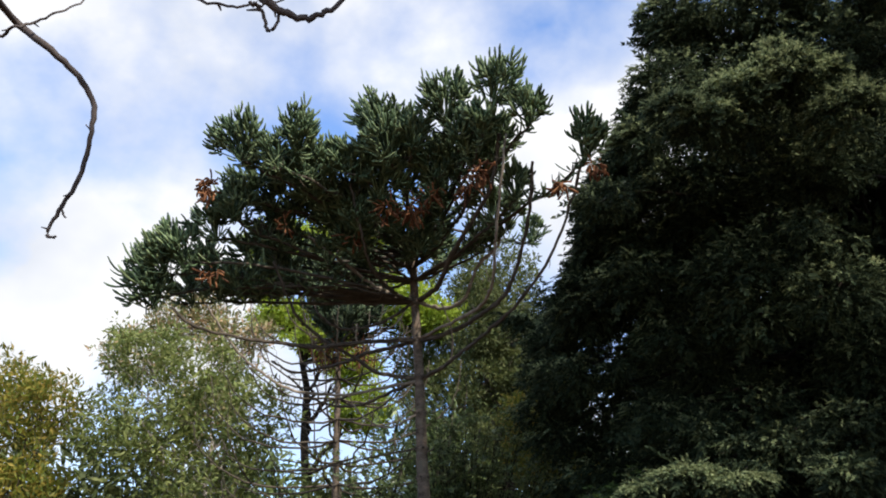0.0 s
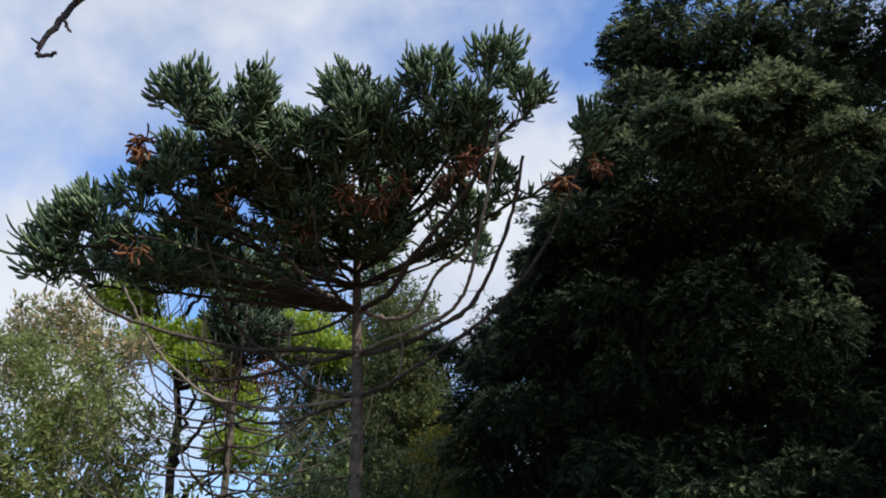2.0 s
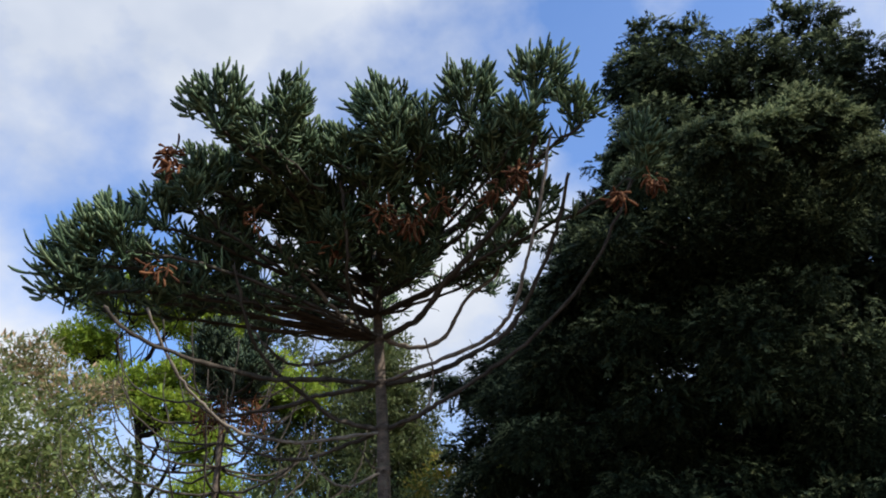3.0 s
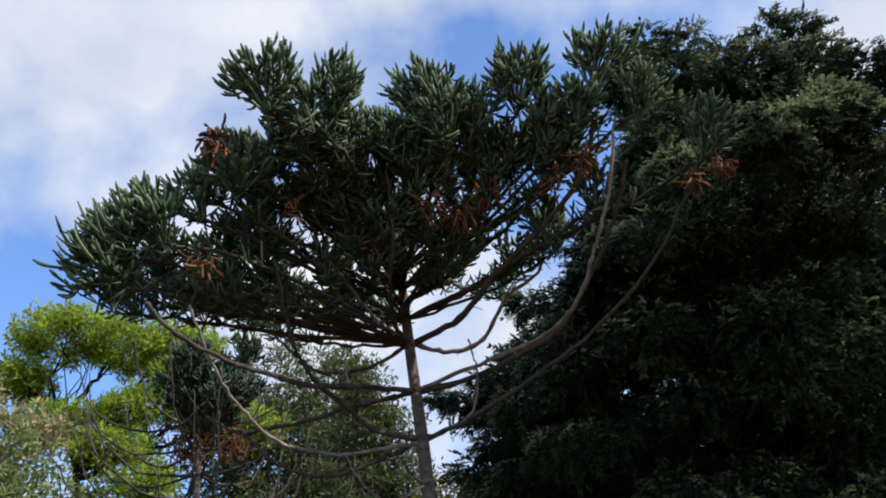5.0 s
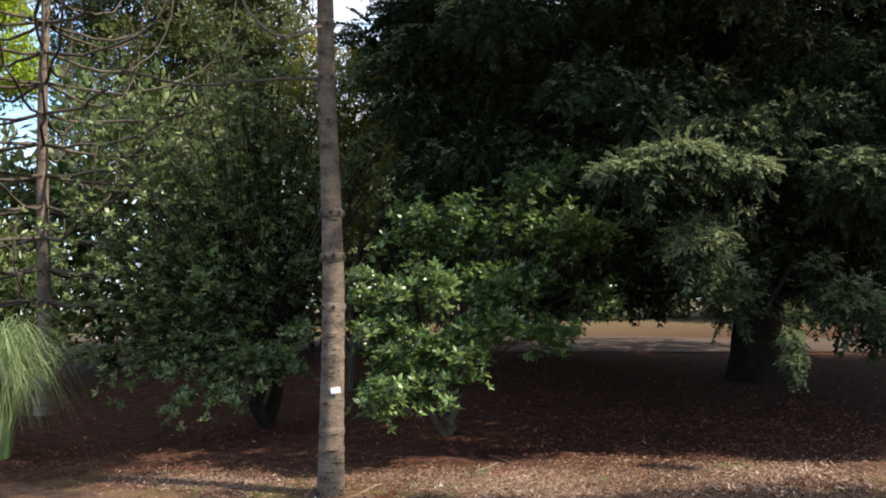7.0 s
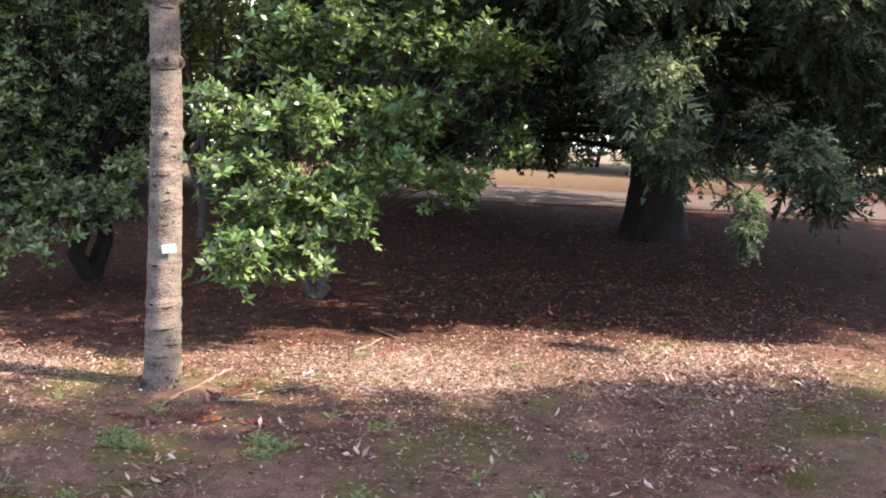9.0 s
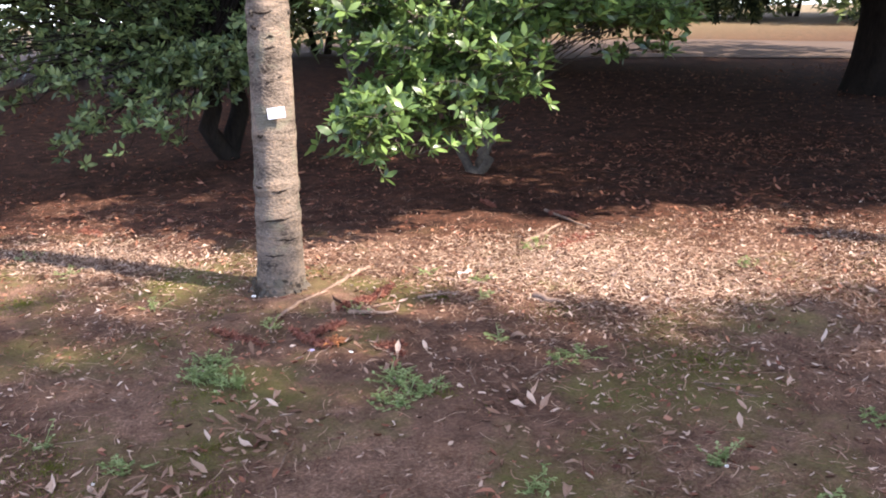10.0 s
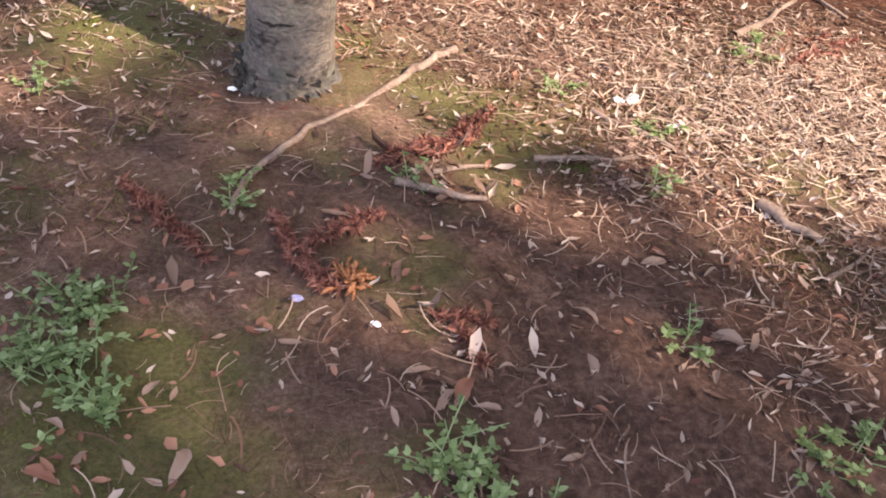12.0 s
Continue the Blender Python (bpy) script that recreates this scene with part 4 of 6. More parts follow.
INNER_BOUGHS = [(6.0, 15.5, 3.2, 0.9), (7.5, 15.5, 3.5, 1.0), (9.0, 15.0, 3.2, 1.0), (10.5, 15.0, 3.4, 1.0), (5.0, 16.0, 4.2, 1.0), (6.5, 16.5, 5.0, 1.0), (8.5, 16.0, 5.0, 1.1), (10.5, 15.5, 5.0, 1.1), (4.0, 16.5, 3.0, 0.8), (12.5, 15.5, 4.0, 1.1), (3.2, 16.0, 4.6, 0.9), (12.0, 15.0, 2.8, 0.9), (13.5, 16.0, 5.4, 1.1), (7.5, 15.0, 6.6, 1.1), (10.0, 14.6, 6.6, 1.1), (5.0, 14.8, 5.8, 0.9), (14.5, 15.0, 3.4, 1.0), (4.61, 14.2, 15.5, 0.7), (5.33, 14, 14.46, 0.9), (6.16, 14, 14.72, 0.9), (7.22, 13.6, 14.54, 0.9), (4.7, 14, 13.69, 0.9), (6.34, 13.4, 13.17, 0.9), (7.83, 13, 13.23, 0.9)]
INNER_HIGH_BOUGHS = [(4.09, 14, 12.88, 0.7), (5.26, 13.5, 12.52, 0.9), (4.0, 14.5, 11.18, 0.9), (4.08, 14.5, 9.88, 0.9), (3.28, 14, 9.49, 0.7), (4.67, 14, 9.87, 0.9), (4.93, 14, 10.81, 0.9), (3.08, 14, 11.06, 0.6), (2.73, 14, 10.11, 0.6), (2.42, 15.5, 9.82, 0.74), (3.3, 14.5, 8.6, 0.9), (5.03, 13.5, 8.7, 0.9), (6.12, 13, 8.88, 0.9), (6.34, 13, 10.13, 0.9), (5.11, 13, 7.42, 0.9), (3.72, 14, 7.37, 0.9), (6.62, 12.5, 7.57, 0.9), (2.0, 15, 8.35, 0.8), (5.68, 13, 11.62, 0.9), (4.29, 13, 10.45, 0.9), (6.85, 12.5, 10.1, 0.9), (2.99, 13.5, 8.52, 0.9), (4.76, 12.5, 8.05, 0.9)]
SKIRT_BOUGHS = [(1.3, 18.0, 6.0, 0.8), (1.3, 17.6, 4.8, 0.8), (1.8, 17.4, 6.8, 1.0), (2.0, 17.0, 5.0, 1.0), (2.4, 16.4, 3.6, 0.9)]
EDGE_REAR_BOUGHS = [(2.33, 19.0, 12.2, 0.46), (2.07, 17.0, 10.36, 0.41), (1.83, 18.8, 10.66, 0.44), (2.4, 16.6, 10.9, 0.5), (-0.2, 18.8, 9.65, 0.33), (0.22, 18.9, 9.55, 0.41), (0.37, 19.0, 7.9, 0.54), (0.75, 17.5, 8.0, 0.55), (0.85, 18.8, 9.26, 0.49), (1.45, 18.8, 10.06, 0.49), (1.0, 17.2, 7.1, 0.7), (0.4, 17.4, 6.7, 0.6), (1.9, 17.0, 9.0, 0.7), (1.6, 17.0, 8.2, 0.7), (0.7, 17.3, 6.0, 0.6)]
# boughs out of view, added to keep the sun off the ground below
UNSEEN_SHADE_BOUGHS = [(8.2, 10.4, 3.4, 0.7), (8.8, 10.8, 4.4, 0.9), (8.0, 10.7, 5.2, 0.8), (9.6, 11.1, 6.0, 1.1), (9.4, 9.9, 4.5, 0.9), (10.6, 10.6, 4.8, 1.0), (11.8, 11.3, 5.0, 1.0), (13.2, 12.1, 4.0, 1.1)]
# the low and sunlit boughs get the most pale tips, as painted sunlight
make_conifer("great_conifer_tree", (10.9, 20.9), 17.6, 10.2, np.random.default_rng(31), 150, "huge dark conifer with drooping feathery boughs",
             lit=set(LOW_BOUGHS[:10] + SUNLIT_BOUGHS), low=LOW_BOUGHS + UNSEEN_SHADE_BOUGHS + SUNLIT_BOUGHS + TOP_BOUGHS + EDGE_BOUGHS + EDGE_LOW_BOUGHS + INNER_BOUGHS + INNER_HIGH_BOUGHS + SKIRT_BOUGHS + EDGE_REAR_BOUGHS, dense=20, size=(0.34, 0.64), trunk_r=0.66, shape=(0.92, 0.88, 0.82, 0.7, 0.56, 0.46, 0.3, 0.12))
make_conifer("rear_conifer_tree", (5.7, 28.0), 12.3, 3.7, np.random.default_rng(32), 70, "dark conifer standing behind the great one", trunk_r=0.25, dense=24, size=(0.55, 1.0), shape=(1, 1, 0.97, 0.92, 0.8, 0.65, 0.35, 0.15))


R = np.random.default_rng


# ---------------------------------------------------------------- broadleaf trees and bushes
def leaf_template(kind):
    if kind == "oval":
        v = [(0, 0, 0), (0.02, 0.21, 0.4), (0.05, 0, 0.5), (0.02, -0.21, 0.4), (0.0, 0.12, 0.8), (0.0, -0.12, 0.8), (-0.05, 0, 1.0)]
        f = [[0, 2, 1], [0, 3, 2], [1, 2, 4], [3, 5, 2], [2, 6, 4], [2, 5, 6]]
        return np.array(v), np.array(f)
    v = [(0, 0, 0), (0.03, 0.16, 0.45), (0, 0, 1.0), (0.03, -0.16, 0.45)]
    return np.array(v), np.array([[0, 3, 1], [1, 3, 2]])


def foliage_on(geo, clumps, rng, per, size, kind, droop=0.0, out=None, spread=1.0):
    """Leaves in small bunches round each clump centre (x, y, z, r)."""
    tv, tf = leaf_template(kind)
    for x, y, z, r in clumps:
        n = int(per)
        d = unit(rng.normal(0, 1, (n, 3)) * [1, 1, 0.7])
        p = np.array([x, y, z]) + d * r * rng.uniform(0.25, 1.0, (n, 1)) ** 0.6
        way = unit(d + rng.normal(0, 0.7, (n, 3)) * spread + [0, 0, 0.35 - droop])
        geo.stamp(tv, tf, aim(way, (0, 0, 1.0), rng.normal(0, 0.8, n)) * (size * rng.uniform(0.65, 1.25, n))[:, None, None], p)


def blob_clumps(blobs, rng, step):
    """Fills rounded masses (x, y, z, rx, ry, rz) with clump centres, mostly near their skins."""
    all_clumps = []
    for x, y, z, rx, ry, rz in blobs:
        n = int(14 * (rx * ry * rz) ** (2 / 3) / step ** 2)
        d = unit(rng.normal(0, 1, (n, 3)))
        k = rng.uniform(0.15, 1.0, (n, 1)) ** 0.4 * (1 + 0.12 * np.sin(d[:, :1] * 7 + d[:, 2:] * 5))
        p = np.array([x, y, z]) + d * k * [rx, ry, rz]
        all_clumps += [(*q, step * rng.uniform(0.5, 0.9)) for q in p]
    return all_clumps


def make_broadleaf(name, base, label, blobs, mat, rng, step=0.5, per=26, size=0.16, kind="slim", bark=BRANCH_BARK, stems=1, trunk_r=0.14, droop=0.0, category="tree", fork=0.35):
    base = np.array([base[0], base[1], float(ground_z(base[0], base[1]))])
    tree = thing(name, base, label, category)
    wood = Geo()
    starts = [base + [rng.normal(0, 0.12 * (stems > 1)), rng.normal(0, 0.12 * (stems > 1)), -0.1] for _ in range(stems)]
    mains = []
    for n, (x, y, z, rx, ry, rz) in enumerate(blobs):
        e = np.array([x, y, z])
        if n < stems:
            s = starts[n]
            mid = s + (e - s) * fork * [0.35, 0.35, 1.0]
            pts = np.concatenate([crooked(s, mid, rng, 6, 0.03)[:-1], crooked(mid, e, rng, 8, 0.06)])
            mains.append(pts)
            wood.add(*tube(pts, np.linspace(trunk_r, 0.02, len(pts)), 8, 0.08, rng))
        else:
            # side limbs leave a main stem below the mass that they carry
            main = mains[n % len(mains)]
            lower = [q for q in main[2:-1] if q[2] < z - 0.25 * abs(z - base[2]) * rng.uniform(0.4, 1.0)]
            s = lower[-1] if lower else main[2]
            pts = bezier(s, s + (e - s) * [0.25, 0.25, 0.5], s + (e - s) * [0.7, 0.7, 0.8], e, 13)
            pts[1:-1] += rng.normal(0, 0.02 * np.linalg.norm(e - s), (11, 3))
            wood.add(*tube(pts, np.linspace(trunk_r * 0.5, 0.02, len(pts)), 8, 0.08, rng))
        for _ in range(9):
            k = int(rng.integers(6, len(pts)))
            tip = e + unit(rng.normal(0, 1, 3)) * np.array([rx, ry, rz]) * rng.uniform(0.5, 0.95)
            wood.add(*tube(crooked(pts[k], tip, rng, 6, 0.08), np.linspace(0.02 + 0.12 * trunk_r, 0.006, 6), 5))
    part("trunk", wood, bark, tree, smooth=True)
    g = Geo()
    foliage_on(g, blob_clumps(blobs, rng, step), rng, per, size, kind, droop)
    part("foliage", g, mat, tree, kind="stuff")
    return tree


def rosettes(geo, tips, ways, rng, size, count=7):
    """Whorls of leaves at the ends of twigs."""
    tv, tf = leaf_template("oval")
    n = len(tips)
    for k in range(count):
        spin = 2 * np.pi * k / count + rng.uniform(0, 0.7, n)
        open_ = rng.uniform(0.75, 1.45, n)
        turn = aim(ways, (0.3, 0.2, 1.0), spin)
        d = np.einsum("nij,nj->ni", turn, np.stack([np.sin(open_), 0 * open_, np.cos(open_)], -1))
        face = np.einsum("nij,nj->ni", turn, np.stack([-np.cos(open_), 0 * open_, np.sin(open_)], -1))
        geo.stamp(tv, tf, aim(d, face, rng.normal(0, 0.35, n)) * (size * rng.uniform(0.7, 1.25, n))[:, None, None], tips + d * 0.01)


def make_shrub(name, base, label, masses, mat, rng, boughs, size, bark, stems=3, trunk_r=0.07, fork=0.5, category="shrub", twigs=13, first=5):
    """Crooked stems that split into boughs, each with leafy twigs over its outer half."""
    base = np.array([base[0], base[1], float(ground_z(base[0], base[1]))])
    shrub = thing(name, base, label, category)
    wood, leaves = Geo(), Geo()
    forks = []
    for k in range(stems):
        a = 2 * np.pi * k / stems + rng.uniform(0, 1)
        f = base + np.array([math.cos(a) * 0.35, math.sin(a) * 0.35, fork * rng.uniform(0.9, 1.5)])
        forks.append(f)
        wood.add(*tube(crooked(base - [0, 0, 0.15], f, rng, 7, 0.06), np.linspace(trunk_r * 1.3, trunk_r * 0.8, 7), 9, 0.08, rng))
    share = np.array([m[3] * m[4] * m[5] for m in masses]) ** 0.66
    for n in range(boughs):
        x, y, z, rx, ry, rz = masses[rng.choice(len(masses), p=share / share.sum())]
        d = unit(rng.normal(0, 1, 3))
        e = np.array([x, y, z]) + d * rng.uniform(0.3, 1.08) ** 0.6 * np.array([rx, ry, rz])
        s = forks[int(rng.integers(stems))]
        mid = s + (e - s) * 0.5 + [0, 0, 0.18 * np.linalg.norm((e - s)[:2])]
        pts = bezier(s, s + (mid - s) * 0.7, mid + (e - mid) * 0.4, e, 12)
        pts[1:-1] += rng.normal(0, 0.025, (10, 3))
        wood.add(*tube(pts, np.linspace(trunk_r * 0.18, 0.004, 12), 5, 0.1, rng))
        at = pts[rng.integers(first, 12, twigs)]
        way = unit(rng.normal(0, 1.0, (twigs, 3)) * [1, 1, 0.4] + unit(e - mid) * 0.7 + [0, 0, 0.2])
        tips = at + way * rng.uniform(0.08, 0.34, (twigs, 1))
        for p, q in zip(at, tips):
            wood.add(*tube(np.array([p, (p + q) / 2 + [0, 0, 0.01], q]), [0.005, 0.004, 0.003], 3, cap=False))
        lift = unit(way * 0.55 + rng.normal(0, 0.25, way.shape) + [0, 0, 0.75])
        rosettes(leaves, tips, lift, rng, size)
        rosettes(leaves, at + way * 0.1, way, rng, size * 0.85, 3)
    part("stem", wood, bark, shrub, smooth=True)
    part("foliage", leaves, mat, shrub, kind="stuff")
    return shrub


# the evergreen shrub whose glossy boughs reach past the trunk: x, y, z and half sizes of its leafy masses
GLOSSY_MASSES = [(-0.66, 13.4, 1.03, 0.39, 0.34, 0.29), (-0.8, 13.5, 1.8, 0.46, 0.4, 0.36), (-0.19, 13.5, 1.5, 0.46, 0.4, 0.36), (0.39, 13.6, 1.65, 0.46, 0.4, 0.36), (1.2, 13.8, 2.03, 0.44, 0.38, 0.34), (2.18, 14, 1.71, 0.34, 0.3, 0.27), (0.01, 13.7, 2.48, 0.48, 0.42, 0.38), (0.93, 13.8, 2.82, 0.48, 0.42, 0.38), (2.6, 14.2, 3.36, 0.41, 0.36, 0.32), (2.17, 14.1, 4.19, 0.41, 0.34, 0.27), (2.72, 14.2, 4.46, 0.36, 0.3, 0.24), (1.67, 14.2, 4.01, 0.41, 0.34, 0.27)]
GLOSSY_MASSES_MORE = [(3.12, 14.1, 3.45, 0.34, 0.28, 0.22), (0.64, 14.2, 3.63, 0.48, 0.42, 0.38), (-0.14, 14.4, 3.53, 0.44, 0.38, 0.34), (1.51, 14.2, 3.51, 0.41, 0.36, 0.32), (1.75, 14.3, 2.53, 0.4, 0.35, 0.32), (3.22, 14.6, 2.4, 0.34, 0.3, 0.27), (-0.82, 14.2, 2.55, 0.39, 0.34, 0.31), (-0.03, 13.5, 1.05, 0.25, 0.22, 0.2), (2.0, 13.6, 1.9, 0.4, 0.3, 0.2), (2.4, 13.8, 3.5, 0.4, 0.3, 0.2), (1.6, 13.8, 4.2, 0.45, 0.3, 0.25)]
make_shrub("glossy_shrub", (1.0, 16.2), "spreading evergreen shrub with glossy mid-green leaves over bare soil",
           GLOSSY_MASSES + GLOSSY_MASSES_MORE,
           GLOSSY, R(41), 175, 0.115, BRANCH_BARK, trunk_r=0.05, first=9)
BUSH_MASSES = [(-2.01, 17.2, 1.28, 0.78, 0.6, 0.6), (-1.32, 18.4, 6.61, 0.6, 0.5, 0.5), (-2.07, 18.4, 7.03, 0.66, 0.55, 0.55), (-0.36, 18.8, 6.41, 0.6, 0.5, 0.5), (0.87, 19, 6.62, 0.6, 0.5, 0.5), (-1.57, 18.2, 5.77, 0.6, 0.5, 0.5), (-0.19, 18.6, 5.55, 0.6, 0.5, 0.5), (-2.62, 18.2, 6.39, 0.72, 0.6, 0.6), (0.55, 18.8, 5.61, 0.6, 0.5, 0.5), (-1.49, 18.6, 6.65, 0.78, 0.6, 0.6), (-0.49, 18.8, 6.95, 0.78, 0.6, 0.6), (-2.54, 18.4, 6.95, 0.91, 0.7, 0.7), (-2.73, 17.2, 1.66, 0.65, 0.5, 0.5), (-3.0, 16.8, 0.62, 0.5, 0.4, 0.35), (-3.75, 16.9, 0.66, 0.55, 0.4, 0.36)]
BUSH_MASSES_MORE = [(-2.45, 16.8, 0.95, 0.5, 0.4, 0.36), (-1.43, 17.4, 1.75, 0.59, 0.45, 0.45), (-2.55, 17.6, 4.49, 1.17, 0.9, 0.9), (-3.88, 17.8, 4.43, 1.17, 0.9, 0.9), (-1.89, 17.6, 3.39, 0.91, 0.7, 0.7), (-3.35, 17.4, 3.03, 1.04, 0.8, 0.8), (-4.55, 17.6, 2.55, 1.04, 0.8, 0.8), (-5.12, 18.2, 3.76, 1.17, 0.9, 0.9), (-1.28, 18, 5.33, 1.04, 0.8, 0.8), (0.2, 18.3, 5.51, 0.91, 0.7, 0.7), (-3.93, 17, 1.3, 0.78, 0.6, 0.6), (-2.72, 18, 5.6, 1.3, 1.0, 1.0), (-4.36, 18.4, 5.63, 1.3, 1.0, 1.0), (-1.27, 18, 2.94, 0.65, 0.5, 0.5), (-5.08, 17.8, 1.44, 0.78, 0.6, 0.6)]
make_shrub("evergreen_bush", (-1.85, 18.5), "large rounded evergreen bush with dark leaves and a short trunk",
           BUSH_MASSES + BUSH_MASSES_MORE,
           BUSH_LEAF, R(42), 330, 0.112, DARK_BARK, 2, 0.12, 1.0, "bush", 13, 3)
make_broadleaf("olive_tree", (-1.6, 25.5), "upright dark olive-green tree with a narrow pointed crown",
               [(-2.0, 25, 13.3, 0.7, 0.7, 0.8), (-1.5, 25, 12.2, 1.0, 0.9, 1.0), (-0.9, 25, 11.0, 1.0, 0.9, 1.0), (-2.2, 25, 11.2, 1.1, 0.9, 1.0), (-0.7, 25, 9.6, 1.0, 0.9, 1.1), (-1.9, 25, 9.6, 1.2, 1.0, 1.2), (-1.3, 25, 7.8, 1.4, 1.0, 1.3)],
               TALL_LEAF, R(49), 0.42, 30, 0.2, "slim", BRANCH_BARK, 2, 0.12)
make_broadleaf("leafy_sapling", (0.5, 23.0), "young tree with sunlit yellow-green leaves",
               [(0.2, 22.5, 8.3, 0.8, 0.7, 0.6), (1.1, 22.5, 8.1, 0.8, 0.7, 0.7), (-0.5, 22.5, 7.7, 0.8, 0.7, 0.6), (0.6, 22.5, 7.2, 1.0, 0.8, 0.8), (-0.3, 22.5, 6.5, 0.9, 0.8, 0.8), (0.9, 22.5, 6.0, 0.9, 0.8, 0.8), (0.2, 22.6, 4.8, 0.9, 0.8, 0.9)],
               YELLOW_LEAF, R(39), 0.4, 28, 0.17, "slim", BRANCH_BARK, 2, 0.09)
make_broadleaf("umbrella_pine", (-13.0, 38.5), "tall pine with flat bright green umbrella crown on a crooked trunk",
               [(-14.6, 38, 21.6, 2.6, 2.2, 1.1), (-11.6, 38, 20.8, 2.0, 2.0, 1.3), (-16.6, 38.5, 19.6, 1.8, 1.8, 1.0), (-11.3, 38, 17.6, 1.7, 1.6, 0.9), (-14.2, 37.5, 17.0, 2.3, 1.7, 0.7), (-12.2, 37.5, 15.6, 2.0, 1.7, 0.8), (-10.6, 37.5, 14.0, 1.6, 1.5, 0.9), (-9.4, 38, 19.0, 1.4, 1.4, 1.0), (-10, 37, 11.5, 1.6, 1.5, 1.2), (-8.0, 38, 17.2, 1.9, 1.6, 1.2), (-6.0, 38, 16.4, 1.5, 1.4, 0.9), (-9.0, 38, 20.6, 1.6, 1.5, 0.9)],
               PINE_LEAF, R(43), 0.5, 36, 0.3, "slim", DARK_BARK, 1, 0.3, fork=0.6)
for n, (x, y, top, wide) in enumerate([(-7.0, 40, 20.0, 2.0), (-4.4, 41, 22.0, 2.3), (-2.2, 40, 20.6, 2.2), (-0.9, 42, 16.0, 1.8)]):
    make_broadleaf("slender_tree", (x, y), "tall slender grey-green tree with several pale stems",
                   [(x + dx, y, top * k, wide * w, wide * w, top * 0.14) for k, dx, w in ((0.88, 0.1, 0.6), (0.74, -0.3, 0.95), (0.6, 0.3, 1.05), (0.46, -0.1, 0.9))],
                   TALL_LEAF, R(50 + n), 0.65, 28, 0.31, "slim", PALE_BARK, 3, 0.13, fork=0.5)
make_broadleaf("willowy_tree", (-12.6, 24.0), "airy grey-green tree with fine hanging leaves",
               [(-14.4, 24, 11.4, 1.7, 1.6, 1.1), (-12.0, 24, 10.3, 1.8, 1.6, 1.3), (-10.0, 23.5, 8.6, 1.5, 1.5, 1.3), (-13.2, 23, 8.2, 1.9, 1.5, 1.5), (-11, 23, 6.2, 1.8, 1.5, 1.4), (-15.4, 24, 8.8, 1.5, 1.5, 1.5), (-13.6, 23.5, 5.0, 1.9, 1.5, 1.4), (-9.6, 23, 4.4, 1.3, 1.2, 1.4)],
               GREY_LEAF, R(44), 0.6, 26, 0.26, "slim", PALE_BARK, 3, 0.14, 0.5)
make_broadleaf("autumn_tree", (-19.5, 24.0), "broad tree turning yellow-green and amber",
               [(-20.6, 24, 10.8, 2.2, 1.8, 1.3), (-18.4, 23.5, 9.4, 1.9, 1.6, 1.4), (-21.5, 23.5, 8.0, 2.2, 1.7, 1.6), (-18.6, 23, 6.6, 2.0, 1.6, 1.4)],
               YELLOW_LEAF, R(45), 0.55, 26, 0.27, "slim", BRANCH_BARK, 2, 0.18)
make_broadleaf("rusty_tree", (-14.8, 29.0), "tree with pale rust-coloured tips among the green",
               [(-15.6, 29, 14.6, 2.0, 1.7, 1.0), (-13.1, 29, 13.2, 1.7, 1.5, 1.0), (-17.6, 29, 13.0, 1.9, 1.5, 1.2), (-14, 28.5, 10.4, 1.9, 1.5, 1.3)],
               RUST_LEAF, R(46), 0.55, 22, 0.3, "slim", PALE_BARK, 2, 0.16)
# a dense thicket closes the view behind
for n, (x, y, s) in enumerate([(-19, 33, 2.0), (-14, 31, 1.7), (-9.5, 31, 1.5), (-5.5, 30, 1.75), (-2.0, 31, 1.7), (1.2, 33, 1.6), (-25, 30, 2.1), (-8.2, 25.5, 0.9), (-11.5, 27, 1.1), (14, 44, 1.5), (20, 42, 1.4), (27, 38, 1.6), (34, 34, 1.6), (8, 46, 1.5), (11, 47, 2.3), (18, 46, 2.5), (25, 43, 2.4), (32, 40, 2.4), (39, 33, 2.4), (44, 26, 2.4), (5, 44, 1.9)]):
    make_broadleaf("thicket_bush", (x, y), "dense dark green undergrowth bush", [(x - 1.2 * s, y, 2.2 * s, 1.8 * s, 1.4 * s, 1.8 * s), (x + 1.2 * s, y - 0.4, 2.6 * s, 1.7 * s, 1.4 * s, 2.0 * s), (x, y, 4.0 * s, 1.6 * s, 1.4 * s, 1.5 * s)],
                   BUSH_LEAF if n % 2 else TALL_LEAF, R(60 + n), 0.7 * s, 24, 0.3 * s, "slim", DARK_BARK, 2, 0.12, category="bush")


# a leafy tree added beyond the view to shade the foreground and the trunk
def along_sun(u, p):
    """A place by its distance along the sun's bearing and across it."""
    return 0.79 * u + 0.61 * p, -0.61 * u + 0.79 * p


make_broadleaf("shade_tree", along_sun(8.5, 5.4), "unseen leafy tree with a broad dense crown, added for its shade",
               [(*along_sun(u, p), z, r, r, 0.75 * r) for u, p, z, r in ((8.0, 8.9, 20.0, 1.5), (5.0, 4.8, 14.0, 2.4), (7.0, 6.1, 13.6, 2.9), (9.2, 5.9, 13.8, 2.9), (11.4, 6.1, 14.6, 2.9), (14, 5.8, 15.2, 3.0), (16.5, 6.0, 14.6, 3.0), (10, 2.6, 13.5, 3.2), (7, 2.6, 13.0, 2.8), (14, 2.6, 14.0, 3.0), (13.6, 8.4, 15.2, 2.2), (15.4, 8.5, 15.2, 2.2))],
               BUSH_LEAF, R(47), 0.9, 22, 0.5, "slim", DARK_BARK, 1, 0.32)

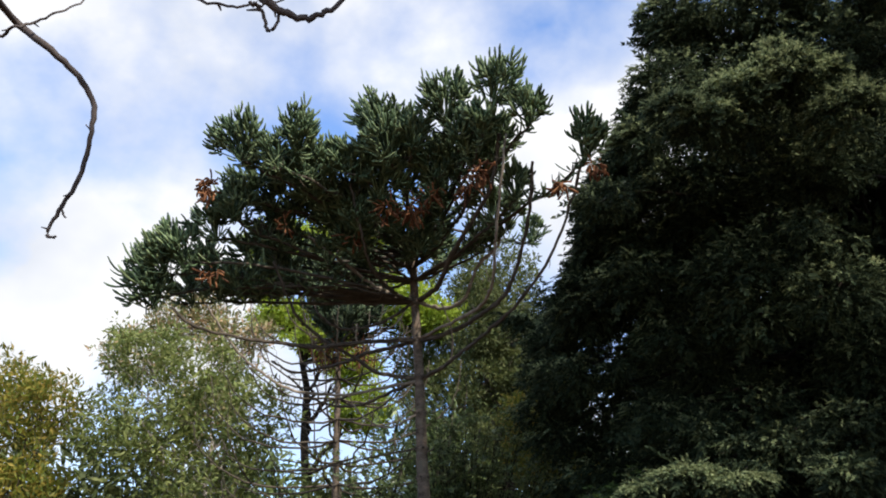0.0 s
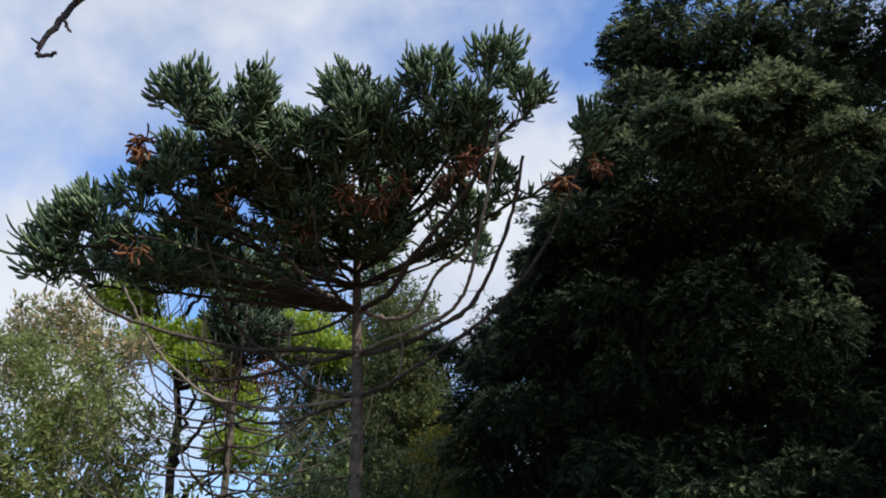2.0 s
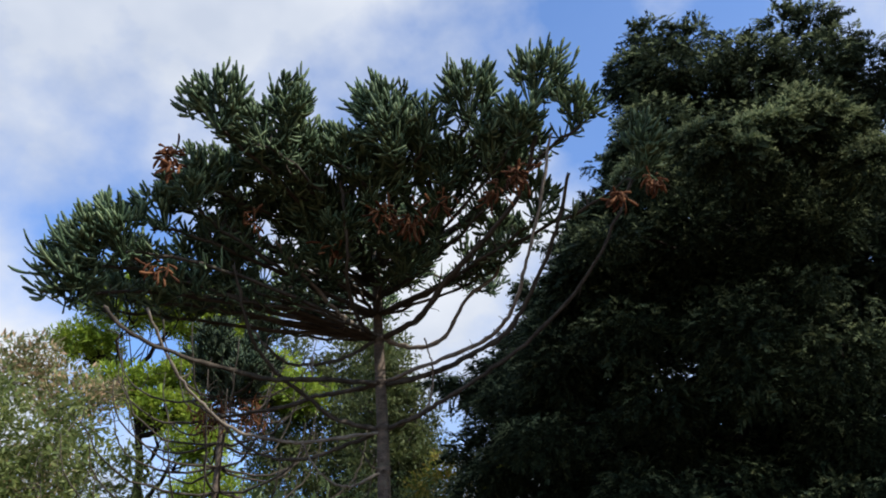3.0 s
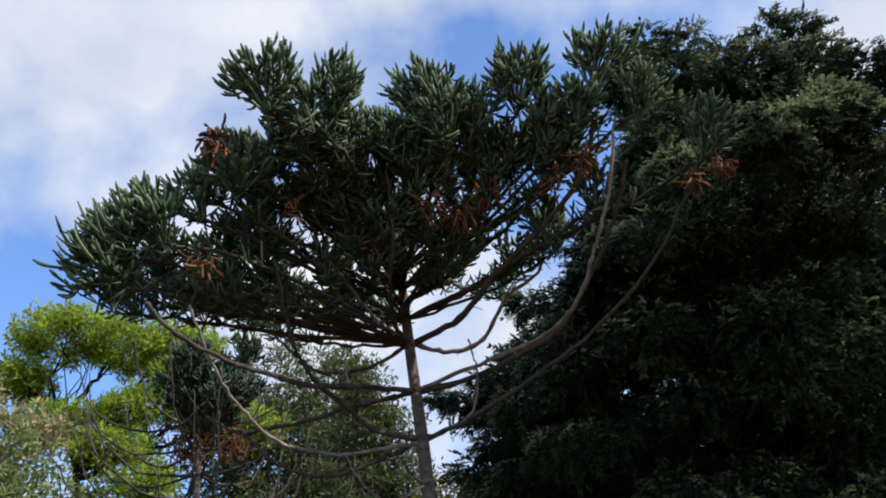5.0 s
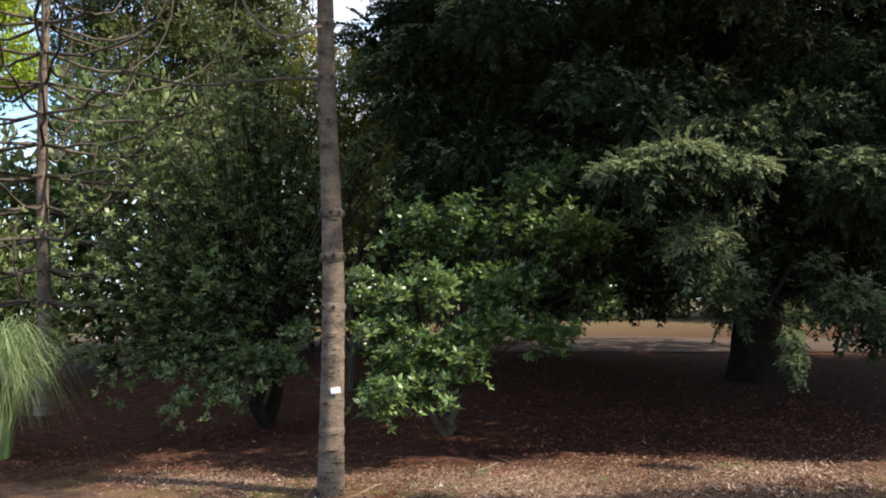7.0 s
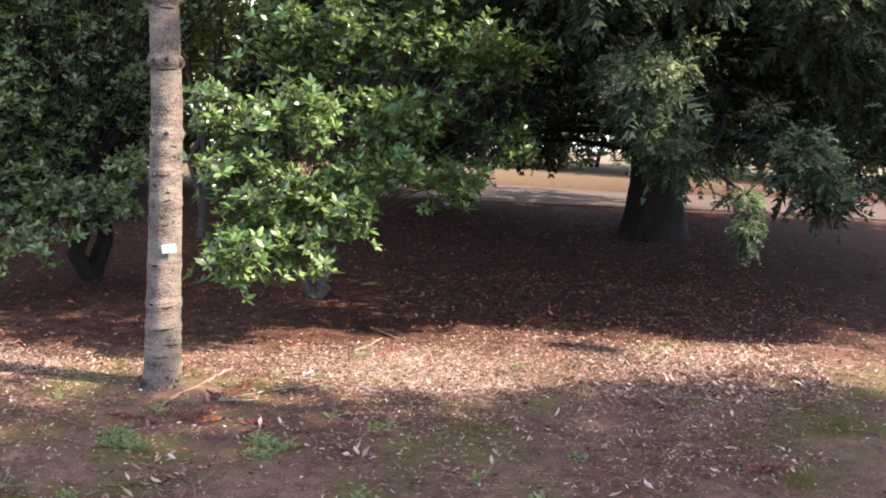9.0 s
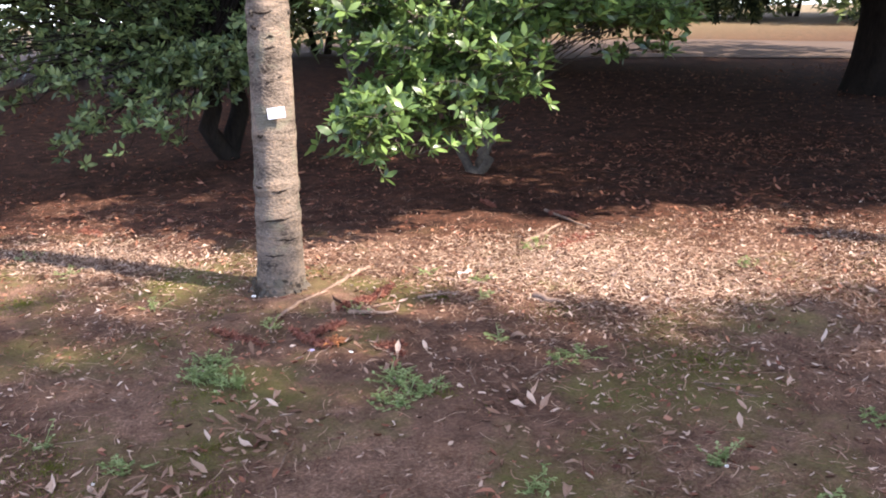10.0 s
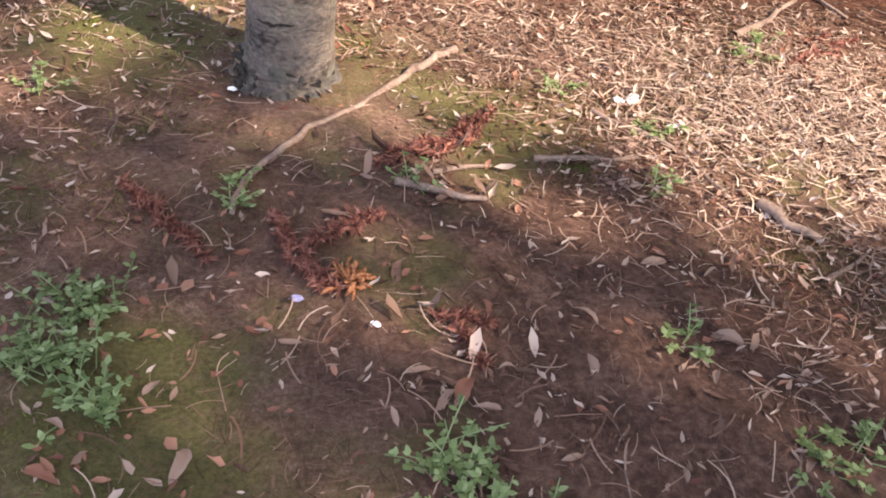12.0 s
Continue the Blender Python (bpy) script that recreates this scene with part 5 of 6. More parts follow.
# trees added out of view to shade the conifer and the ground beneath
for u, p, top, r in ((20.0, 16.1, 33.0, 2.6), (20.0, 19.4, 33.0, 2.9), (21.0, 23.0, 33.0, 3.2), (21.0, 27.0, 33.0, 3.0)):
    make_broadleaf("unseen_shade_tree", along_sun(u, p), "unseen dense tree added to shade the conifer",
                   [(*along_sun(u + du, p + dp), top * k, r * w, r * w, top * 0.15) for k, du, dp, w in ((0.9, 0, 0.2, 0.7), (0.68, 0.8, -0.3, 1.0), (0.48, -0.6, 0.4, 1.0), (0.3, 0.3, 0, 0.9))],
                   BUSH_LEAF, R(48), 0.95, 20, 0.55, "slim", DARK_BARK, 1, 0.34)


# ---------------------------------------------------------------- bare tree over the path
def make_bare_tree():
    rng = R(71)
    base = np.array([-1.2, -6.6, float(ground_z(-1.2, -6.6))])
    tree = thing("bare_tree", base, "leafless tree with crooked dark twigs hanging over the path", "tree")
    g = Geo()
    crown = np.array([-1.0, -5.2, 5.6])
    g.add(*tube(crooked(base - [0, 0, 0.2], crown, rng, 10, 0.03), np.linspace(0.16, 0.07, 10), 12, 0.06, rng))
    part("trunk", g, TWIG_BARK, tree, smooth=True)

    def limb(points, r0, r1, buds=8):
        p = np.array(points)
        t = np.linspace(0, len(p) - 1, 5 * len(p))
        i = np.clip(t.astype(int), 0, len(p) - 2)
        k = (t - i)[:, None]
        before, after = p[np.maximum(i - 1, 0)], p[np.minimum(i + 2, len(p) - 1)]
        line = 0.5 * (2 * p[i] + (p[i + 1] - before) * k + (2 * before - 5 * p[i] + 4 * p[i + 1] - after) * k ** 2 + (3 * p[i] - before - 3 * p[i + 1] + after) * k ** 3)
        line += rng.normal(0, 0.004, line.shape)
        g = Geo()
        g.add(*tube(line, np.linspace(r0, r1, len(line)), 7, 0.12, rng))
        for _ in range(buds):
            k = int(rng.integers(2, len(line) - 1))
            q = line[k] + unit(rng.normal(0, 1, 3) + [0, 0, -0.6]) * rng.uniform(0.03, 0.08)
            g.add(*tube(np.array([line[k], q]), [0.009, 0.004], 5))
        part("bare_branch", g, TWIG_BARK, tree, smooth=True)

    limb([(-1.0, -5.2, 5.6), (-0.8, -3.6, 5.5), (-0.5, -2.2, 5.3), (-1.74, 0.1, 6.27), (-1.57, 0.4, 6.1), (-1.43, 0.6, 5.96), (-1.35, 0.72, 5.76), (-1.39, 0.784, 5.51), (-1.49, 0.848, 5.22), (-1.61, 0.86, 5.02), (-1.68, 0.87, 4.86), (-1.66, 0.86, 4.825), (-1.56, 0.8, 4.79)], 0.034, 0.008, 9)
    limb([(-1.6, 0.86, 5.06), (-1.57, 0.86, 4.99), (-1.55, 0.86, 4.96)], 0.009, 0.005, 0)
    limb([(-0.5, -2.2, 5.3), (-1.75, 0.05, 6.05), (-1.68, 0.2, 6.13), (-1.61, 0.3, 6.23), (-1.49, 0.35, 6.33), (-1.41, 0.5, 6.53), (-1.3, 0.6, 6.81)], 0.014, 0.005, 3)
    limb([(-1.0, -5.2, 5.6), (-0.2, -3.2, 5.8), (0.3, -1.6, 5.35), (0.53, -0.85, 5.19), (0.62, -0.8, 5.1), (0.69, -0.75, 5.06), (0.78, -0.72, 5.03), (0.88, -0.7, 5.06), (0.96, -0.68, 5.14), (1.04, -0.6, 5.36)], 0.032, 0.009, 6)
    limb([(0.52, -0.8, 5.12), (0.58, -0.78, 5.07), (0.6, -0.75, 4.98), (0.63, -0.75, 4.97), (0.67, -0.75, 5.07)], 0.01, 0.008, 2)
    limb([(0.26, -0.9, 5.13), (0.38, -0.85, 5.09), (0.51, -0.8, 5.1), (0.62, -0.8, 5.09), (0.67, -0.7, 5.18)], 0.008, 0.004, 2)
    return tree


make_bare_tree()


# ---------------------------------------------------------------- pampas grass
def make_pampas(x, y, count, length, rng, label):
    base = np.array([x, y, float(ground_z(x, y))])
    clump = thing("pampas_grass", base, label, "grass")
    g = Geo()
    for _ in range(count):
        a = rng.uniform(0, 2 * np.pi)
        o = np.array([math.cos(a), math.sin(a), 0])
        s = base + o * rng.uniform(0, 0.3)
        h, far = length * rng.uniform(0.55, 1.0), rng.uniform(0.3, 1.15)
        p = bezier(s, s + [0, 0, h * 0.7] + o * far * 0.15, s + [0, 0, h * 1.05] + o * far * 0.6, s + o * far * 1.35 + [0, 0, h * rng.uniform(0.2, 0.75)], 9)
        side = unit(np.cross(o, [0, 0, 1.0])) * np.linspace(0.011, 0.001, 9)[:, None]
        v = np.concatenate([p - side, p + side])
        k = np.arange(8)
        g.add(v, np.stack([k, k + 1, k + 10, k + 9], -1))
    part("blades", g, GRASS_LEAF, clump, kind="stuff")
    return clump


make_pampas(-6.3, 17.2, 1000, 2.9, R(72), "tall pampas grass clump with arching pale green blades")


# ---------------------------------------------------------------- plant label
def box_geo(w, d, h, bevel=0.003):
    bm = bmesh.new()
    bmesh.ops.create_cube(bm, size=1.0)
    bmesh.ops.scale(bm, vec=(w, d, h), verts=bm.verts)
    bmesh.ops.bevel(bm, geom=bm.edges[:], offset=bevel, segments=2, affect="EDGES")
    me = bpy.data.meshes.new("plate")
    bm.to_mesh(me)
    bm.free()
    return me


def make_label():
    tag = thing("plant_label", (-1.565, 12.44, 1.3), "small white botanical label plate fixed to the trunk", "label")
    tag.rotation_euler = (radians(-12), radians(-6), radians(-12))
    plate = box_geo(0.12, 0.006, 0.075)
    plate.materials.append(material("label_white", (0.62, 0.62, 0.66), (0.82, 0.82, 0.86), 0.45, 9, 90, 0.05, 0.001, 0.6))
    ob = new("plate", plate)
    ob.parent = tag
    dark = material("label_ink", (0.25, 0.25, 0.27), (0.4, 0.4, 0.42), 0.6)
    for k, wide in enumerate((0.07, 0.085, 0.05)):
        bar = box_geo(wide, 0.002, 0.005, 0.0004)
        bar.materials.append(dark)
        b = new("text_bar", bar)
        b.parent, b.location = tag, (0, -0.0042, 0.018 - 0.017 * k)
    nail = new("nail", None)
    bm = bmesh.new()
    bmesh.ops.create_uvsphere(bm, u_segments=10, v_segments=6, radius=0.005)
    me = bpy.data.meshes.new("nail")
    bm.to_mesh(me)
    bm.free()
    me.materials.append(dark)
    bpy.data.objects.remove(nail)
    nail = new("nail", me)
    nail.parent, nail.location = tag, (0, -0.004, 0.031)


make_label()


# ---------------------------------------------------------------- litter
LITTER_LEAF = leaf_material("dry_leaves", [(0.07, 0.036, 0.024), (0.17, 0.095, 0.062), (0.31, 0.2, 0.14), (0.55, 0.42, 0.33)], 0.8, 0.12, 0.2)
RED_LEAF = leaf_material("reddish_leaves", [(0.1, 0.035, 0.022), (0.21, 0.085, 0.05), (0.32, 0.155, 0.095)], 0.75, 0.12, 0.25)
NEEDLES = leaf_material("fallen_needles", [(0.07, 0.03, 0.02), (0.15, 0.075, 0.047), (0.27, 0.16, 0.108), (0.44, 0.31, 0.225)], 0.8, 0.05, 0.2)
FIBRE = leaf_material("brown_fibres", [(0.045, 0.02, 0.013), (0.1, 0.047, 0.03), (0.19, 0.1, 0.066)], 0.85, 0.05, 0.15)
# straw paler than the needles, to brighten the sunlit patches
STRAW = leaf_material("pale_straw", [(0.22, 0.14, 0.095), (0.4, 0.28, 0.2), (0.6, 0.46, 0.35)], 0.8, 0.1, 0.2)
STICK = material("dry_sticks", (0.08, 0.05, 0.036), (0.28, 0.19, 0.14), 0.85, 9, 70, 0.4, 0.004, 0.7, 0.2)
WEED = leaf_material("weed_leaves", [(0.09, 0.125, 0.042), (0.18, 0.235, 0.085), (0.3, 0.36, 0.165)], 0.55, 0.3, 0.3)
FROND = leaf_material("fallen_frond_scales", [(0.09, 0.034, 0.024), (0.2, 0.075, 0.05), (0.34, 0.15, 0.1)], 0.8, 0.1, 0.2)
MOSS = leaf_material("moss_tips", [(0.05, 0.06, 0.012), (0.1, 0.11, 0.02), (0.18, 0.17, 0.04)], 0.9, 0.15, 0.15)
PALE = material("pale_chips", (0.6, 0.58, 0.55), (0.85, 0.84, 0.82), 0.7, 12, 80, 0.1, 0.002)
VIOLET = material("violet_petal", (0.24, 0.22, 0.34), (0.36, 0.33, 0.48), 0.6, 12, 80, 0.1, 0.002)


def soil_field(x, y, seed=0.0):
    """A slow wandering value, 0 to 1, for where litter gathers."""
    f = np.sin(x * 1.3 + seed) * np.sin(y * 1.7 - seed) + 0.6 * np.sin(x * 3.1 + y * 2.3 + seed) + 0.5 * np.sin(x * 5.7 - y * 4.9 + 2 * seed)
    return 1 / (1 + np.exp(-1.6 * f))


def flat_turns(n, rng, tilt):
    """Turns for things lying on the ground: z axis along the ground, x axis up."""
    a = rng.uniform(0, 2 * np.pi, n)
    d = np.stack([np.cos(a), np.sin(a), rng.normal(0, tilt, n)], -1)
    up = np.stack([rng.normal(0, tilt, n), rng.normal(0, tilt, n), np.ones(n)], -1)
    return aim(d, up)


def spots(n, rng, x0, x1, y0, y1, keep):
    x, y = rng.uniform(x0, x1, 6 * n), rng.uniform(y0, y1, 6 * n)
    ok = rng.uniform(0, 1, 6 * n) < keep(x, y)
    return x[ok][:n], y[ok][:n]


def bare_soil(x, y):
    """Trodden, nearly bare earth before the trunk."""
    return np.exp(-(((x + 1.9) / 0.75) ** 2 + ((y - 11.05) / 0.7) ** 2)) + 0.8 * np.exp(-(((x + 1.2) / 0.9) ** 2 + ((y - 9.7) / 0.7) ** 2)) + 0.7 * np.exp(-(((x + 0.6) / 0.5) ** 2 + ((y - 10.4) / 0.4) ** 2))


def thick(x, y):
    # litter thickens along the sun's band and makes the lit ground paler
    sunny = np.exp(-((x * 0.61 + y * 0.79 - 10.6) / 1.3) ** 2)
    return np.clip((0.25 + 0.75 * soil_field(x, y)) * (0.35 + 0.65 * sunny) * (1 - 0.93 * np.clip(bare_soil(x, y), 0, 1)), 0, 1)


def make_litter():
    rng = R(81)
    curled = np.array([(0, 0, 0), (0.05, 0.17, 0.35), (-0.03, 0, 0.38), (0.06, -0.17, 0.35), (0.06, 0.13, 0.7), (-0.02, 0, 0.72), (0.04, -0.13, 0.7), (0.08, 0, 1.0)])
    cf = np.array([[0, 2, 1], [0, 3, 2], [1, 2, 4], [2, 5, 4], [2, 3, 6], [2, 6, 5], [4, 5, 7], [5, 6, 7]])
    def scatter(g, x, y, size, tilt):
        """Dry leaves, shrunken, folded and torn, no two shapes alike."""
        n = len(x)
        z = ground_z(x, y) + rng.uniform(0.006, 0.028, n)
        pick = rng.integers(0, 7, n)
        for k in range(7):
            shape = curled.copy()
            shape[:, 1] *= rng.uniform(0.5, 1.5) * (1 + rng.normal(0, 0.3, 8))
            shape[:, 1] += rng.uniform(-0.3, 0.3) * shape[:, 2] ** 2
            shape[:, 0] = shape[:, 0] * rng.uniform(0.6, 3.0) + rng.uniform(-0.25, 0.35) * shape[:, 2] ** 2
            shape[:, 2] += rng.normal(0, 0.05, 8)
            m = pick == k
            turn = flat_turns(int(m.sum()), rng, tilt) * rng.uniform(*size, int(m.sum()))[:, None, None]
            g.stamp(shape, cf, turn, np.stack([x, y, z], -1)[m])

    def under_trees(x, y):
        return 0.15 + 0.85 * soil_field(x, y, 1.7)

    for name, mat, n, size, box, label, keep in [
            ("near_leaf_litter", LITTER_LEAF, 15000, (0.008, 0.05), (-3.2, 2.8, 8.8, 13.6), "scattered dry tan leaves on brown soil", thick),
            ("leaf_litter", LITTER_LEAF, 7000, (0.018, 0.06), (-6, 7.5, 8.3, 13.7), "scattered dry tan leaves on brown soil", thick),
            ("conifer_leaf_litter", RED_LEAF, 2000, (0.03, 0.08), (1.8, 9.5, 10.8, 17.5), "brown dry leaves strewn under the conifer", under_trees),
            ("far_leaf_litter", RED_LEAF, 1500, (0.04, 0.09), (-9, 14, 15.5, 26), "brown dry leaves strewn behind the tree", under_trees),
            ("far_red_litter", RED_LEAF, 2800, (0.04, 0.1), (-9, 14, 14, 26), "reddish brown leaves strewn behind the tree", under_trees),
            ("red_leaf_litter", RED_LEAF, 7000, (0.015, 0.06), (-6, 8.5, 8.8, 18), "scattered reddish brown fallen leaves", under_trees)]:
        x, y = spots(n, rng, *box, keep)
        g = Geo()
        scatter(g, x, y, size, 0.25)
        tagged(new(name, g.mesh(name, mat)), label, "leaf litter", kind="stuff")
    # big pale leaves drifted together
    g = Geo()
    x = np.r_[rng.normal(3.7, 0.85, 1000), rng.normal(-2.5, 0.28, 80), rng.uniform(-3, 2.5, 90), rng.normal(-1.88, 0.13, 16), rng.normal(-1.12, 0.13, 16), rng.normal(-1.96, 0.13, 16), rng.normal(-0.95, 0.13, 16), rng.normal(-0.62, 0.13, 16)]
    y = np.r_[rng.normal(10.95, 0.42, 1000), rng.normal(9.85, 0.2, 80), rng.uniform(8.8, 12.5, 90), rng.normal(10.51, 0.1, 16), rng.normal(11.08, 0.1, 16), rng.normal(10.24, 0.1, 16), rng.normal(11.89, 0.1, 16), rng.normal(10.25, 0.1, 16)]
    scatter(g, x, y, (0.045, 0.105), 0.3)
    tagged(new("pale_leaf_litter", g.mesh("pale_leaf_litter", LITTER_LEAF)), "large pale dry leaves drifted on the soil", "leaf litter", kind="stuff")
    # a dense drift of pale shreds where the sun reaches, laid to brighten it
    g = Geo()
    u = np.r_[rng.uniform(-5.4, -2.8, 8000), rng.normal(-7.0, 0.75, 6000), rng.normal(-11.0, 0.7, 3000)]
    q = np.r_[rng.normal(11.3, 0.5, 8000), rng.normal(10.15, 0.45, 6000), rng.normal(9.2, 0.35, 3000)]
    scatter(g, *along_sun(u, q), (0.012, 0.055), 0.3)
    tagged(new("shredded_leaf_litter", g.mesh("shredded_leaf_litter", LITTER_LEAF)), "dense drift of pale shredded leaves that brightens the sunlit soil", "leaf litter", kind="stuff")
    # straw along the same band, its paleness adding to the sunlight
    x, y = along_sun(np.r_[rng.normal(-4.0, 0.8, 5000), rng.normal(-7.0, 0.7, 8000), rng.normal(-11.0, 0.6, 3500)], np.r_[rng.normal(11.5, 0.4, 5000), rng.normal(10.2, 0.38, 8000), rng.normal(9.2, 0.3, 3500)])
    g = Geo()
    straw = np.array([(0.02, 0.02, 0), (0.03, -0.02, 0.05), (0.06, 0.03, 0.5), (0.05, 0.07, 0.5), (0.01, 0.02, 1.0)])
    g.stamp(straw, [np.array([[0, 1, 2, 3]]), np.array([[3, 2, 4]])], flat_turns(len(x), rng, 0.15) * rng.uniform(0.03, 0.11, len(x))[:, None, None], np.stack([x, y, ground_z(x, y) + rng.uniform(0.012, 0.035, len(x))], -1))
    tagged(new("straw_litter", g.mesh("straw_litter", STRAW)), "pale dry straw that brightens the sunlit band", "straw", kind="stuff")
    # needles and shreds
    x, y = spots(34000, rng, -6, 7.5, 8.3, 16.5, thick)
    nx, ny = spots(40000, rng, -3.2, 3.4, 8.8, 13.6, lambda a, b: 0.04 + 1.3 * thick(a, b) ** 1.7)
    x, y = np.r_[x, nx], np.r_[y, ny]
    g = Geo()
    kind = rng.integers(0, 6, len(x))
    for k in range(6):
        bend, fat = rng.uniform(-0.14, 0.14), rng.uniform(0.009, 0.024)
        side = bend * np.array([0, 0.75, 1.0, 0.75, 0])
        along = np.array([0, 0.25, 0.5, 0.75, 1.0])
        strip = np.concatenate([np.stack([[0.02, 0.03, 0.05, 0.03, 0.01], side + fat, along], -1), np.stack([[0.02, 0.03, 0.05, 0.03, 0.01], side - fat, along], -1)])
        m = kind == k
        n = int(m.sum())
        g.stamp(strip, np.array([[i, i + 5, i + 6, i + 1] for i in range(4)]), flat_turns(n, rng, 0.1) * (0.014 + 0.12 * rng.uniform(0, 1, n) ** 2.4)[:, None, None],
                np.stack([x, y, ground_z(x, y) + rng.uniform(0.004, 0.024, len(x))], -1)[m])
    tagged(new("needle_litter", g.mesh("needle_litter", NEEDLES)), "carpet of fallen brown needles and shreds", "needle litter", kind="stuff")


make_litter()


# large single leaves: x, y, length
LARGE_LEAVES = [(-1.77, 10.84, 0.1), (-2.12, 10.79, 0.095), (-2.06, 10.9, 0.06), (-1.9, 11.0, 0.06), (-1.18, 11.09, 0.08), (-1.12, 10.96, 0.11), (-1.0, 11.09, 0.05), (-1.01, 10.95, 0.075), (-0.68, 11.26, 0.09), (-1.0, 11.29, 0.07), (-0.95, 11.46, 0.08), (-0.74, 11.06, 0.085), (-0.26, 11.18, 0.1), (0.07, 11.31, 0.06), (-0.38, 11.55, 0.09), (-0.83, 10.81, 0.06), (-0.58, 10.77, 0.05)]
MORE_LARGE_LEAVES = [(-0.73, 10.94, 0.04), (-0.26, 10.75, 0.06), (-2.0, 9.71, 0.05), (-2.17, 9.88, 0.065), (-1.86, 9.94, 0.085), (-1.39, 10.06, 0.08), (-0.64, 9.63, 0.05), (-0.55, 9.7, 0.07), (-0.98, 9.57, 0.09), (-0.72, 9.46, 0.1), (-0.38, 9.64, 0.06), (-0.75, 10.12, 0.08), (-2.32, 9.95, 0.08), (-2.38, 9.79, 0.09), (-2.27, 9.99, 0.07), (-0.37, 11.09, 0.06), (-0.81, 10.94, 0.05)]


def make_large_leaf(x, y, size, rng, mat, label):
    """One dry leaf: a creased blade that tapers to a tip, curled along and across, on a short stalk."""
    v = np.linspace(0, 1, 11)
    u = np.linspace(-1, 1, 7)
    bow, curl, twist, arch = rng.uniform(-0.12, 0.12), rng.uniform(-0.25, 0.5), rng.uniform(-0.7, 0.7), rng.uniform(0.05, 0.16)
    wide = rng.uniform(0.13, 0.21) * np.sin(np.pi * v ** 0.8) ** 0.75 * (1 + rng.normal(0, 0.06, 11))
    uu, vv = np.meshgrid(u, v)
    across = uu * wide[:, None]
    lift = 0.35 * np.abs(across) * (1 + curl) + curl * across ** 2 * 3 + arch * np.sin(np.pi * vv) + twist * across * vv + 0.012 * rng.normal(0, 1, uu.shape)
    pts = np.stack([lift, across + bow * np.sin(np.pi * vv), vv], -1).reshape(-1, 3)
    f = np.array([[i * 7 + j, i * 7 + j + 1, (i + 1) * 7 + j + 1, (i + 1) * 7 + j] for i in range(10) for j in range(6)])
    turn = flat_turns(1, rng, 0.1)[0] * size
    g = Geo()
    at = np.array([x, y, float(ground_z(x, y)) + 0.012])
    g.add(pts @ turn.T + at, f)
    leaf = new("fallen_leaf", g.mesh("fallen_leaf", mat, True))
    tagged(leaf, label, "leaf", "large fallen leaves")
    g = Geo()
    stalk = np.array([(0.01, 0.0, 0.06), (0.015, 0.01, -0.1), (0.0, 0.05 * twist, -0.24)]) @ turn.T + at
    g.add(*tube(stalk, np.array([0.014, 0.012, 0.009]) * size, 5))
    part("leaf_stalk", g, STICK, leaf, smooth=True)


def make_large_leaves():
    rng = R(88)
    for n, (x, y, size) in enumerate(LARGE_LEAVES + MORE_LARGE_LEAVES):
        tan = n % 4 != 1
        make_large_leaf(x, y, size, rng, LITTER_LEAF if tan else RED_LEAF, "curled tan dry leaf lying on soil" if tan else "curled reddish-brown dry leaf lying on soil")


make_large_leaves()


def make_needle_mat():
    """Fine brown needles and fibres matted into the soil."""
    rng = R(89)
    x, y = spots(42000, rng, -3.4, 2.6, 8.6, 12.9, lambda a, b: (0.12 + 0.88 * soil_field(a, b, 0.6)) * (1 - 0.9 * np.clip(bare_soil(a, b), 0, 1)))
    g = Geo()
    kind = rng.integers(0, 4, len(x))
    for k in range(4):
        bend = rng.uniform(-0.1, 0.1)
        fibre = np.array([(0.02, 0.012, 0), (0.02, -0.012, 0), (0.04, bend - 0.012, 0.5), (0.04, bend + 0.012, 0.5), (0.01, 0, 1.0)])
        m = kind == k
        n = int(m.sum())
        g.stamp(fibre, [np.array([[0, 1, 2, 3]]), np.array([[3, 2, 4]])], flat_turns(n, rng, 0.1) * rng.uniform(0.025, 0.085, n)[:, None, None],
                np.stack([x, y, ground_z(x, y) + rng.uniform(0.002, 0.02, len(x))], -1)[m])
    tagged(new("needle_mat", g.mesh("needle_mat", FIBRE)), "mat of fine brown needles on the soil", "needle litter", kind="stuff")


make_needle_mat()


def make_stick(points, r0, r1, rng, label, name="fallen_stick", mat=STICK, group="fallen sticks"):
    p = np.array([(x, y, float(ground_z(x, y)) + r0 * 0.8) for x, y in points])
    line = np.concatenate([crooked(p[k], p[k + 1], rng, 5, 0.035)[: 5 if k == len(p) - 2 else 4] for k in range(len(p) - 1)])
    line[:, 2] = ground_z(line[:, 0], line[:, 1]) + r0 * 0.8 + np.abs(rng.normal(0, r0 * 0.5, len(line)))
    g = Geo()
    g.add(*tube(line, np.linspace(r0, r1, len(line)), 7, 0.15, rng))
    ob = new(name, g.mesh(name, mat, True))
    return tagged(ob, label, "stick", group)


